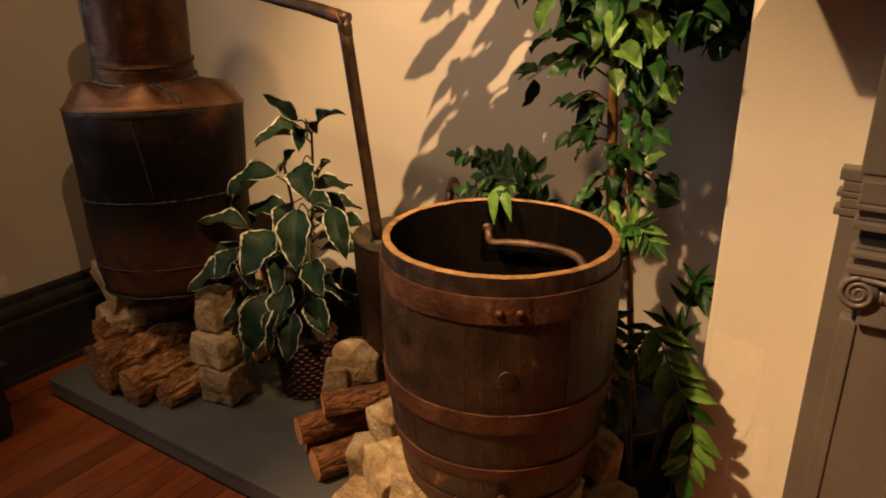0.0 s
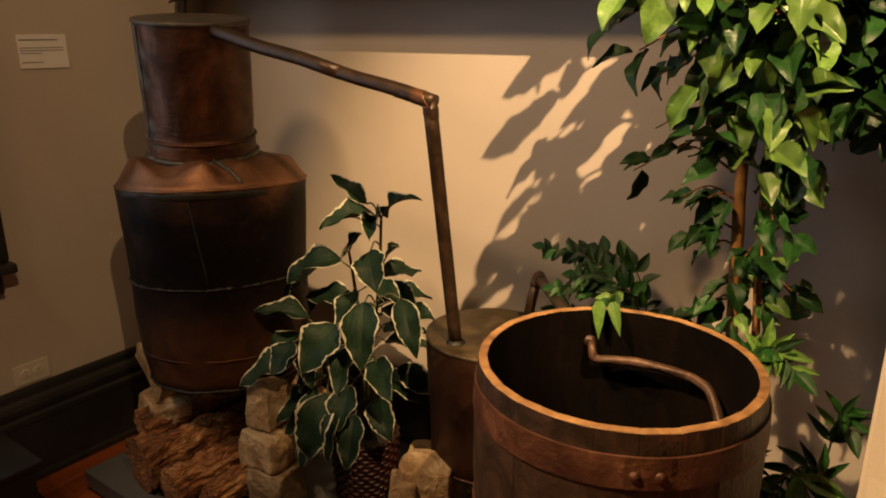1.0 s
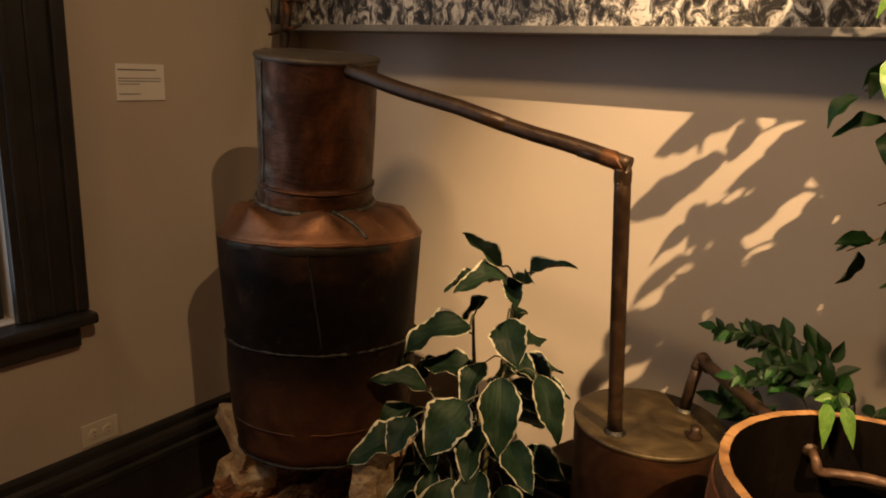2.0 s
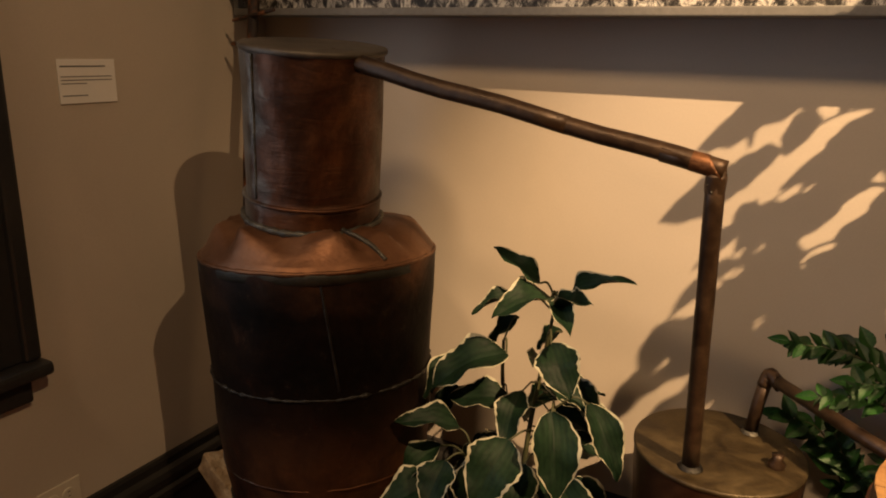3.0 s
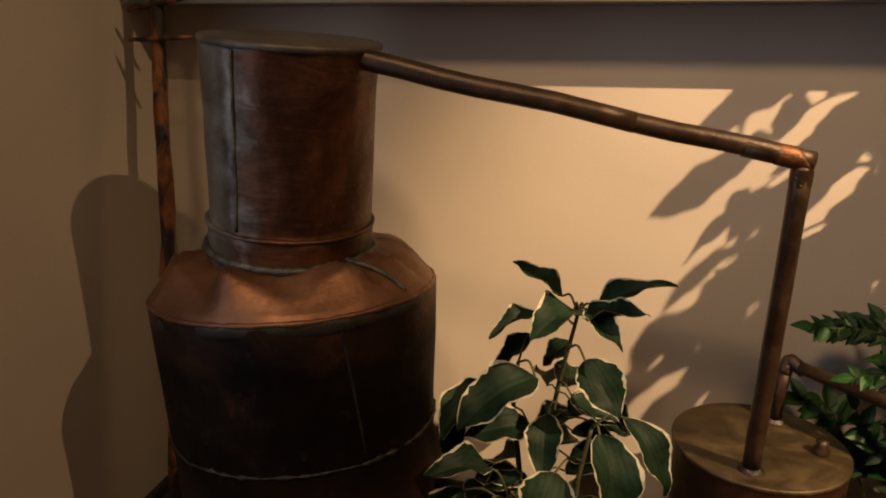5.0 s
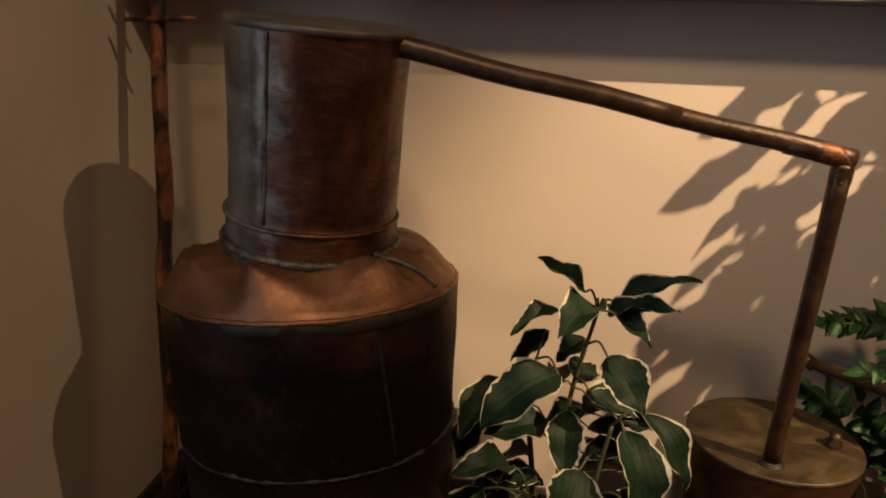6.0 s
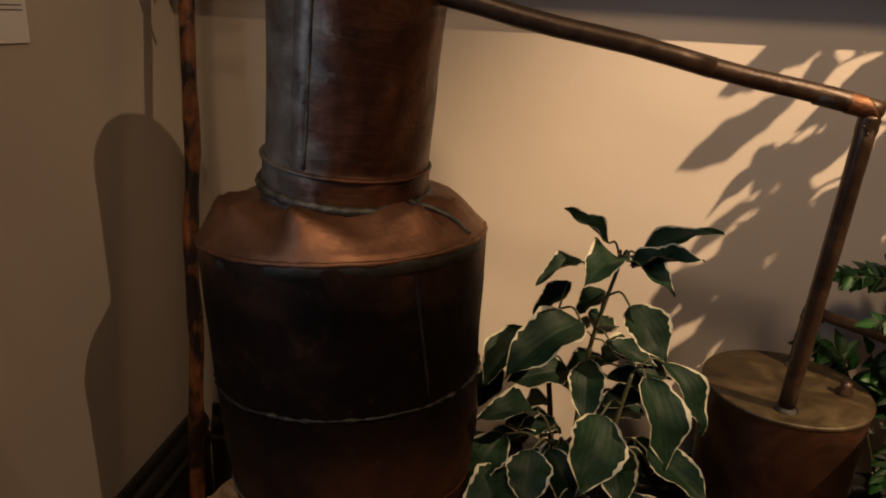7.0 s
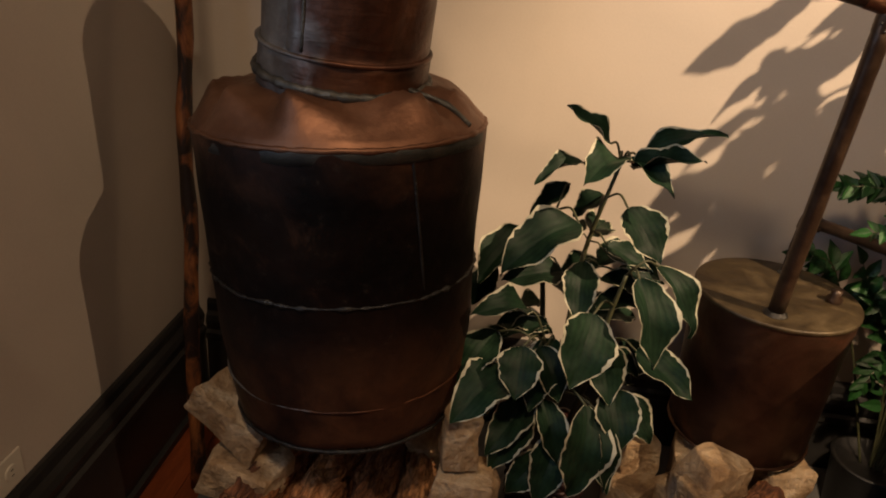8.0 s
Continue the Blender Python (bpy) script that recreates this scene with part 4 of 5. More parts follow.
# ---- pole with rungs in the corner ----
ladder_pole = thing("rustic_pole", "orange-stained wooden pole with thin cross rungs in the corner", "pole")
P0, P1 = Vector((0.250, -0.400, 0.0)), Vector((0.208, -0.158, 1.78))
pts = [P0.lerp(P1, k / 24) + Vector((0.004 * math.sin(k * 0.9), 0.003 * math.cos(k * 1.3), 0)) for k in range(25)]
part("shaft", tube_bm(pts, [0.0185 + 0.0014 * math.sin(k * 2.1) - 0.003 * k / 24 for k in range(25)], 12, True, 0.2), RUSTIC, ladder_pole, "", True)
for z, tilt in ((1.498, 0.003), (1.572, 0.014), (1.665, -0.01)):
    c = P0.lerp(P1, z / 1.78) + Vector((0.012, -0.014, 0))
    d = Vector((0.085, -0.01, tilt))
    part("rung", tube_bm([c - d, c - d * 0.3, c + d * 0.3, c + d], [0.0045, 0.0065, 0.0065, 0.0045], 8, True, 0.3), RUSTIC, ladder_pole, "", True)

# ---- dark crate by the window ----
crate = thing("dark_cabinet", "low dark wooden cabinet standing on the floorboards", "cabinet", (WEST + 0.06, -1.625, 0))
part("carcass", box_bm((0.0, 0.0, 0.03), (0.30, 0.62, 0.25), 0.004), BLACK_IRON, crate)
part("cabinet_top", box_bm((-0.005, -0.02, 0.251), (0.32, 0.64, 0.27), 0.005), BLACK_IRON, crate)
for x in (0.01, 0.25):
    for y in (0.01, 0.57):
        part("foot", box_bm((x, y, 0.0), (x + 0.04, y + 0.04, 0.029), 0.003), BLACK_IRON, crate)

# ---- leaves ----


def leaf_mesh(name, width, bow, fold, seed, mats, shape=(0.55, 0.75), rows=10, ripple=0.02, margin=True, lobes=0.0):
    """One leaf of length 1 along +y, bowed upwards, with a raised midrib and wavy edge; slot 1 is its margin."""
    rnd = random.Random(seed)
    peak = (shape[0] / (shape[0] + shape[1])) ** shape[0] * (shape[1] / (shape[0] + shape[1])) ** shape[1]
    cols = (-1, -0.90, -0.5, -0.06, 0.06, 0.5, 0.90, 1)
    bm = bmesh.new()
    grid = []
    ph = rnd.uniform(0, 6)
    for j in range(rows + 1):
        y = 0.004 + 0.994 * j / rows
        w = width * (y ** shape[0]) * ((1 - y) ** shape[1] if j < rows else 0.0) / peak
        w = max(w * (1 + lobes * math.cos(y * 19 - 1.2) * (1 - y)), 0.004)
        row = []
        for c in cols:
            cc = c
            if abs(c) == 0.90:
                cc = math.copysign(0.945 + rnd.uniform(-0.11, 0.035), c)
            z = bow * 4 * (y - y * y) + fold * w * abs(cc) - 0.10 * fold * (abs(cc) < 0.1) * w
            z += ripple * abs(cc) * math.sin(y * 11 + ph + (1.5 if c > 0 else 0))
            z += 0.006 * math.cos(abs(cc) * 14 - y * 3) * (w / width)
            row.append(bm.verts.new((cc * w / 2 * (1 + 0.045 * math.sin(y * 17 + ph) + (0.035 * math.sin(y * 41 + ph * 2 + cc) if margin else 0)), y + 0.02 * abs(cc) * w, z)))
        grid.append(row)
    for p, q in zip(grid, grid[1:]):
        for k in range(len(cols) - 1):
            f = bm.faces.new((p[k], p[k + 1], q[k + 1], q[k]))
            f.material_index = 1 if margin and k in (0, len(cols) - 2) else 0
    me = bpy.data.meshes.new(name)
    bm.to_mesh(me)
    bm.free()
    for m in mats:
        me.materials.append(m)
    me.polygons.foreach_set("use_smooth", [True] * len(me.polygons))
    return me


def leaf_pose(base, tip, facing, roll=0.0, aspect=1.0):
    base, tip = Vector(base), Vector(tip)
    y = (tip - base)
    s = y.length
    y = y.normalized()
    x = y.cross(Vector(facing)).normalized()
    z = x.cross(y)
    m = Matrix((x, y, z)).transposed().to_4x4()
    return Matrix.Translation(base) @ m @ Matrix.Rotation(roll, 4, "Y") @ Matrix.Diagonal((s * aspect, s, s, 1))


HOSTA_MESHES = [leaf_mesh("leaf", 0.59, 0.03 + 0.06 * (k % 3), 0.20 + 0.08 * (k % 2), 40 + k, [LEAF, LEAF_EDGE], (0.58, 1.0), 18, 0.055) for k in range(6)]


def leaf_part(parent, mesh, m, name="leaf"):
    ob = new(name, mesh)
    ob.parent = parent
    ob.matrix_basis = m
    return ob


def basket(parent, at, r0, r1, height, rows=15, ribs=34):
    """Woven pot: uprights with bands that pass in and out."""
    x0, y0, z0 = at
    wall_ = lathe_bm([(r0 - 0.006, 0.0), (r0 - 0.004, 0.004), (r1 - 0.008, height - 0.01), (r1 - 0.02, height - 0.012)], 40, (True, False))
    pot = part("basket", wall_, BASKET, parent, "dark red woven wicker pot", True, pose(*at))
    for k in range(rows):
        z = 0.01 + (height - 0.02) * k / (rows - 1)
        r = r0 + (r1 - r0) * z / height
        pts = []
        for i in range(ribs * 4 + 1):
            an = math.tau * i / (ribs * 4)
            rr = r + 0.004 * math.sin(an * ribs / 2 + math.pi * k)
            pts.append((rr * math.cos(an), rr * math.sin(an), z))
        part("weave_band", tube_bm(pts, height / rows * 0.46, 6, False), BASKET, pot, "", True)
    part("soil", lathe_bm([(r1 - 0.012, height - 0.03), (0.0005, height - 0.02)], 32), SOIL, pot)
    return pot


hosta = thing("variegated_plant", "artificial plant with dark green leaves edged in cream, in a basket", "plant")
basket(hosta, (1.13, -0.335, PLAT_Z + 0.0005), 0.085, 0.102, 0.225)
STEMS = [[(1.13, -0.32, 0.255), (1.128, -0.29, 0.55), (1.14, -0.262, 0.737), (1.178, -0.288, 0.955)], [(1.10, -0.31, 0.255), (1.07, -0.27, 0.55), (1.05, -0.27, 0.72), (1.06, -0.30, 0.84)], [(1.15, -0.34, 0.255), (1.19, -0.36, 0.50), (1.20, -0.37, 0.62), (1.22, -0.37, 0.74)], [(1.12, -0.36, 0.255), (1.10, -0.41, 0.42), (1.08, -0.44, 0.52), (1.07, -0.45, 0.60)]]
STEM_PTS = []
for s in STEMS:
    c = curve_pts(s, 8)
    STEM_PTS += c
    part("stem", tube_bm(c, [0.008 - 0.004 * i / (len(c) - 1) for i in range(len(c))], 8), STEM, hosta, "", True)
HOSTA_TOP = [
    ((1.148, -0.315, 1.000), (1.045, -0.350, 1.076), 0.050), ((1.172, -0.300, 0.968), (1.092, -0.445, 0.948), 0.085),
    ((1.210, -0.300, 0.968), (1.364, -0.340, 1.047), 0.045), ((1.197, -0.330, 0.957), (1.306, -0.440, 1.022), 0.050),
    ((1.190, -0.320, 0.975), (1.266, -0.437, 0.940), 0.055), ((1.104, -0.300, 0.949), (1.004, -0.360, 0.910), 0.045),
    ((1.084, -0.270, 0.893), (1.008, -0.270, 0.808), 0.050), ((1.169, -0.200, 0.852), (1.109, -0.200, 0.789), 0.060),
    ((1.107, -0.380, 0.848), (0.958, -0.460, 0.744), 0.110), ((0.993, -0.340, 0.804), (0.913, -0.420, 0.704), 0.085),
    ((1.198, -0.360, 0.885), (1.271, -0.420, 0.794), 0.095), ((1.185, -0.250, 0.700), (1.092, -0.220, 0.636), 0.070),
]
HOSTA_MID = [
    ((1.220, -0.240, 0.686), (1.333, -0.240, 0.666), 0.060), ((1.235, -0.430, 0.765), (1.281, -0.500, 0.599), 0.100),
    ((1.287, -0.340, 0.758), (1.373, -0.380, 0.613), 0.075), ((1.261, -0.420, 0.592), (1.377, -0.500, 0.539), 0.080),
    ((1.154, -0.460, 0.688), (1.117, -0.560, 0.566), 0.120), ((1.057, -0.460, 0.596), (1.109, -0.520, 0.500), 0.070),
    ((1.021, -0.500, 0.615), (1.016, -0.580, 0.536), 0.090), ((1.024, -0.440, 0.667), (0.909, -0.540, 0.693), 0.070),
    ((1.207, -0.400, 0.571), (1.273, -0.440, 0.538), 0.050), ((0.949, -0.300, 0.692), (0.903, -0.330, 0.600), 0.070),
]
HOSTA_LOW = [
    ((1.005, -0.480, 0.547), (0.894, -0.600, 0.471), 0.110), ((0.967, -0.420, 0.596), (0.896, -0.500, 0.497), 0.080),
    ((1.059, -0.450, 0.463), (0.973, -0.540, 0.354), 0.080), ((1.079, -0.480, 0.480), (1.124, -0.540, 0.361), 0.065),
    ((1.168, -0.520, 0.506), (1.150, -0.580, 0.319), 0.110), ((1.219, -0.480, 0.529), (1.244, -0.560, 0.433), 0.095),
    ((1.203, -0.520, 0.488), (1.220, -0.580, 0.339), 0.045), ((1.100, -0.470, 0.331), (1.027, -0.520, 0.245), 0.075),
    ((1.240, -0.300, 0.520), (1.340, -0.250, 0.440), 0.080), ((1.060, -0.220, 0.560), (0.990, -0.150, 0.480), 0.080),
    ((1.150, -0.200, 0.600), (1.200, -0.110, 0.540), 0.075), ((1.000, -0.300, 0.520), (0.930, -0.260, 0.430), 0.080),
]
HOSTA_SKIRT = [
    ((1.060, -0.440, 0.420), (0.985, -0.520, 0.300), 0.085), ((1.130, -0.470, 0.400), (1.090, -0.560, 0.260), 0.085), ((1.200, -0.450, 0.420), (1.240, -0.530, 0.290), 0.080),
    ((1.020, -0.390, 0.460), (0.930, -0.450, 0.370), 0.080), ((1.240, -0.400, 0.460), (1.330, -0.440, 0.370), 0.080), ((1.090, -0.430, 0.600), (1.050, -0.520, 0.470), 0.090),
    ((1.180, -0.430, 0.620), (1.210, -0.520, 0.510), 0.085),
]
rnd = random.Random(5)
for k, (b0, t0, w) in enumerate(HOSTA_TOP + HOSTA_MID + HOSTA_LOW + HOSTA_SKIRT):
    b0, t0 = Vector(b0), Vector(t0)
    length = (t0 - b0).length
    out = Vector((b0.x - 1.13, b0.y + 0.25, 0)) * 1.5 + Vector((0.05, -0.35, 0.75))
    leaf_part(hosta, HOSTA_MESHES[k % 6], leaf_pose(b0, t0, out, rnd.uniform(-0.2, 0.2), w / length / 0.62 * 1.05))
    near = min(STEM_PTS, key=lambda p: (p - b0).length + 0.5 * max(0, p.z - b0.z + 0.02))
    mid = near.lerp(b0, 0.55) + Vector((0, 0, 0.02))
    part("leaf_stalk", tube_bm(curve_pts([near, mid, b0 + (t0 - b0) * 0.02], 5), 0.0026, 6), STEM, hosta, "", True)

# shaded inner leaves
rnd = random.Random(5)
for k in range(16):
    a = rnd.uniform(0, math.tau)
    z = rnd.uniform(0.46, 0.80)
    b0 = Vector((1.13 + 0.05 * math.cos(a), -0.30 + 0.04 * math.sin(a), z))
    d = Vector((math.cos(a), 0.7 * math.sin(a) + 0.15, rnd.uniform(-0.7, 0.1))).normalized()
    t0 = b0 + d * rnd.uniform(0.10, 0.15)
    t0.y = min(t0.y, -0.03)
    leaf_part(hosta, HOSTA_MESHES[k % 6], leaf_pose(b0, t0, (rnd.uniform(-0.4, 0.4), -0.4, 0.9), 0, rnd.uniform(0.8, 1.0)))
    near = min(STEM_PTS, key=lambda p: (p - b0).length)
    part("leaf_stalk", tube_bm([near, near.lerp(b0, 0.5) + Vector((0, 0, 0.01)), b0 + d * 0.004], 0.0022, 6), STEM, hosta, "", True)

# ---- ficus tree ----
ficus = thing("ficus_tree", "tall artificial ficus tree with glossy green leaves on tan canes", "tree")
part("planter", lathe_bm([(0.10, 0.0), (0.105, 0.004), (0.13, 0.22), (0.136, 0.225), (0.136, 0.245), (0.124, 0.247), (0.120, 0.21), (0.0005, 0.20)], 40, (True, False)), BLACK_IRON, ficus, "black plastic planter", True, pose(2.21, -0.235, PLAT_Z + 0.0005))
CANES = [[(2.19, -0.235, 0.255), (2.145, -0.245, 0.70), (2.12, -0.25, 1.10), (2.112, -0.252, 1.30), (2.12, -0.30, 1.75), (2.12, -0.32, 2.05)], [(2.24, -0.225, 0.255), (2.19, -0.24, 0.75), (2.165, -0.26, 1.15), (2.17, -0.30, 1.45), (2.20, -0.33, 1.85), (2.22, -0.35, 2.1)]]
CANE_PTS = []
for s, r, mt in zip(CANES, (0.0135, 0.009), (CANE, BARK)):
    c = curve_pts(s, 10)
    CANE_PTS += c
    part("trunk", tube_bm(c, [r * (1.05 - 0.4 * i / len(c)) * (1 + 0.10 * (i % 5 == 0)) for i in range(len(c))], 10, True, 0.15), mt, ficus, "", True)
FICUS_MESHES = [leaf_mesh("leaf", 0.56, 0.05 + 0.035 * k, 0.26, 70 + k, [mt, mt], (0.52, 1.02), 16, 0.034, False, 0.10) for k in range(3) for mt in (FICUS, FICUS, FICUS_PALE)]


def sprig(parent, start, end, leaves, rnd, size=(0.05, 0.075), meshes=None, pale=0.3, hang=0.6):
    """A twig with leaves that hang off it."""
    start, end = Vector(start), Vector(end)
    end = start.lerp(end, 0.93)
    mid = start.lerp(end, 0.5) + Vector((0, 0, 0.05 * (end - start).length / 0.2))
    c = curve_pts([start, mid, end], 5)
    part("twig", tube_bm(c, [0.0032 - 0.0018 * i / (len(c) - 1) for i in range(len(c))], 5), BARK, parent, "", True)
    for i in range(leaves):
        p = c[min(len(c) - 1, 2 + int((len(c) - 2) * (i + rnd.random()) / leaves))]
        out = (end - start).normalized() * 0.55
        d = Vector((out.x + rnd.uniform(-0.75, 0.75), out.y + rnd.uniform(-0.75, 0.75), -hang + rnd.uniform(-0.5, 0.45))).normalized()
        length = rnd.uniform(*size)
        b = p + d * 0.012
        up = Vector((rnd.uniform(-0.5, 0.5), rnd.uniform(-0.9, 0.1), rnd.uniform(0.3, 1.0)))
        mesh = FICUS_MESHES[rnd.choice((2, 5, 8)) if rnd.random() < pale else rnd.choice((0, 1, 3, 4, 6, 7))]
        leaf_part(parent, mesh, leaf_pose(b, b + d * length, up, 0, rnd.uniform(0.85, 1.15)))


rnd = random.Random(11)
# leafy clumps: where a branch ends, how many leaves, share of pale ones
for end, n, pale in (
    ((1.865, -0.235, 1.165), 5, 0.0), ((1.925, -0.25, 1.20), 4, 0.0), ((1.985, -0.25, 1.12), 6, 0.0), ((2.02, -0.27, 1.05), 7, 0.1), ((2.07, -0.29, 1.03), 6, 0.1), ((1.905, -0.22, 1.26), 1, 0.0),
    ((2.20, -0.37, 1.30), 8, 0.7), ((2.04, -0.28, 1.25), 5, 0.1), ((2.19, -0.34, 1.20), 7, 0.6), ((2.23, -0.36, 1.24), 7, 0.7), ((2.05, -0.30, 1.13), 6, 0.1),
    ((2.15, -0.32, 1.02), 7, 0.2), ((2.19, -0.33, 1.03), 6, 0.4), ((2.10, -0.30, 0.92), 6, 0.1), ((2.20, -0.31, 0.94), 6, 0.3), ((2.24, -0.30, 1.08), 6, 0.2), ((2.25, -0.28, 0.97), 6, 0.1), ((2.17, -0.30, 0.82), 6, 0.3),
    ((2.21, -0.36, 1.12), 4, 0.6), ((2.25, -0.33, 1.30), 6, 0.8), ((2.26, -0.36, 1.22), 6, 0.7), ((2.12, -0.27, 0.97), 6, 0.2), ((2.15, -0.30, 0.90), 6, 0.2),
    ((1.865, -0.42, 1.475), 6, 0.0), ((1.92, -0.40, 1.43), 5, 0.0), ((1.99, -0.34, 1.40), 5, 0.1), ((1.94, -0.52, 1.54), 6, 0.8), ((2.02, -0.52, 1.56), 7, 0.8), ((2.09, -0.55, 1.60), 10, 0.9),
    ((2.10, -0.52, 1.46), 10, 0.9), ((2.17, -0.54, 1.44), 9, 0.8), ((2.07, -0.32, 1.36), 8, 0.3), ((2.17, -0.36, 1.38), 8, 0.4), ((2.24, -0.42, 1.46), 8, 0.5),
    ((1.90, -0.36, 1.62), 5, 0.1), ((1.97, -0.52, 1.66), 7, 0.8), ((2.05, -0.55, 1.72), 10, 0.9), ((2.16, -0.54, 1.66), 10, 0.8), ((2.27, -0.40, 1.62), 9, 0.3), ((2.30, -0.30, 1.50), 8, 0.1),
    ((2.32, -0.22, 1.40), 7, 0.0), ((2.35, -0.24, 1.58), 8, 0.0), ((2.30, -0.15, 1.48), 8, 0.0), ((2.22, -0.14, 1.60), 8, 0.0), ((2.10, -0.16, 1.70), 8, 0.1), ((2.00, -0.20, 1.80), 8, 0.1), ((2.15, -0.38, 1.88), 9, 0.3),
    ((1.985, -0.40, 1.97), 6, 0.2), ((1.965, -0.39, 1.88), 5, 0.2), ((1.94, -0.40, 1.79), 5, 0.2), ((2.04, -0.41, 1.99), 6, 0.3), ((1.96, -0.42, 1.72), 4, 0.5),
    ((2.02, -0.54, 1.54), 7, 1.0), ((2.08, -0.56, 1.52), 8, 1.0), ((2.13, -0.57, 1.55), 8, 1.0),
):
    end = Vector(end)
    lo = [p for p in CANE_PTS if p.z < end.z + 0.06] or CANE_PTS
    start = min(lo, key=lambda p: (p - end).length)
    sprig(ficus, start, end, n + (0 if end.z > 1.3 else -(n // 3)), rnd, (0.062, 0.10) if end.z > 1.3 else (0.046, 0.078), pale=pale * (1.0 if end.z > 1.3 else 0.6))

# the dense back of the crown, too thick to tell leaf from leaf
rnd = random.Random(23)
verts, faces, mats_i = [], [], []
for k in range(680):
    me = FICUS_MESHES[rnd.choice((0, 1, 3, 4, 6, 7)) if rnd.random() < 0.93 else 2]
    u = rnd.random()
    p = Vector((2.21 + rnd.gauss(0, 0.09), -0.23 + rnd.gauss(0, 0.075), rnd.uniform(1.32, 2.0)))
    if k >= 330:
        p = Vector((rnd.uniform(2.15, 2.32), rnd.uniform(-0.60, -0.30), rnd.uniform(1.33, 1.80)))
    if k >= 430:
        p = Vector((rnd.uniform(2.10, 2.27), rnd.uniform(-0.60, -0.42), rnd.uniform(1.24, 1.52)))
    if k >= 485:
        p = Vector((rnd.uniform(2.16, 2.24), rnd.uniform(-0.25, -0.12), rnd.uniform(0.85, 1.30)))
    if k >= 520:
        p = Vector((rnd.uniform(2.20, 2.40), rnd.uniform(-0.26, -0.08), rnd.uniform(1.28, 1.78)))
    if p.x < 2.09 and p.z > 1.5:
        p.x += 0.14
    p.x, p.y = min(2.39, max(1.93, p.x)), min(-0.04 if p.z < 1.5 else -0.25, max(-0.62, p.y))
    p.x = min(p.x, 2.24) if p.y < -0.40 else min(p.x, 2.31) if p.y < -0.26 else p.x
    d = Vector((rnd.uniform(-0.7, 0.7), rnd.uniform(-0.8, 0.5), rnd.uniform(-1.1, 0.1))).normalized()
    m = leaf_pose(p, p + d * rnd.uniform(0.06, 0.095), Vector((rnd.uniform(-0.6, 0.6), rnd.uniform(-0.9, 0.3), rnd.uniform(0.2, 1.0))))
    n0 = len(verts)
    verts += [m @ v.co for v in me.vertices]
    faces += [[n0 + i for i in f.vertices] for f in me.polygons]
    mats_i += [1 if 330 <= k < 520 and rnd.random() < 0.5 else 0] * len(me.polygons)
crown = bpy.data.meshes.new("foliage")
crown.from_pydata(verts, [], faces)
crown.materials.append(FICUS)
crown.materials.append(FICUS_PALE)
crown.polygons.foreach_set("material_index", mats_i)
foliage = new("foliage", crown)
foliage.parent = ficus
tagged(foliage, "dense dark and pale green leaves of the crown", kind="stuff")

# ---- fern-like plant behind the barrel ----
FROND_LEAF = [leaf_mesh("leaflet", 0.48, 0.05, 0.25, 90 + k, [mt, mt], (0.6, 1.1), 6, 0.012, False) for k, mt in enumerate((FICUS, FERN, FICUS_PALE))]


HANG_LEAF = leaf_mesh("leaflet", 0.50, 0.03, 0.18, 95, [FICUS_PALE, FICUS_PALE], (0.22, 1.05), 8, 0.01, False)


def frond(parent, pts, pairs, size, seed, pale=0.2, facing=(0, -0.6, 0.8), start=0.25, slim=1.0, wild=0.0):
    """An arched rib with paired leaflets, each a mesh of its own under it."""
    r = random.Random(seed)
    c = curve_pts(pts, 10)
    rib = part("frond", tube_bm(c, [0.0032 - 0.002 * i / (len(c) - 1) for i in range(len(c))], 6), STEM, parent, "", True)
    for k in range(pairs):
        u = start + (1 - start) * (k + 0.5) / pairs
        i = min(len(c) - 2, int(u * (len(c) - 1)))
        p, d = c[i], (c[i + 1] - c[i]).normalized()
        side = d.cross(Vector(facing)).normalized()
        for s in (-1, 1):
            if r.random() < 0.06:
                continue
            w = (d * r.uniform(0.5, 0.95) + side * s * r.uniform(0.6, 1.1) + Vector((0, r.uniform(-wild, wild), r.uniform(-0.35 - wild, 0.05 + wild)))).normalized()
            ln = size * (0.65 + 0.5 * math.sin(math.pi * (0.15 + 0.75 * u))) * r.uniform(0.85, 1.1)
            mesh = FROND_LEAF[2] if r.random() < pale else FROND_LEAF[1 if wild else r.randint(0, 1)]
            leaf_part(rib, mesh, leaf_pose(p, p + w * ln, Vector(facing) + Vector((r.uniform(-0.3 - wild, 0.3 + wild), r.uniform(-wild, wild), 0)), 0, slim * r.uniform(0.9, 1.25)), "leaflet")
    w = (c[-1] - c[-2]).normalized()
    leaf_part(rib, FROND_LEAF[0], leaf_pose(c[-1], c[-1] + w * size, facing), "leaflet")
    return rib


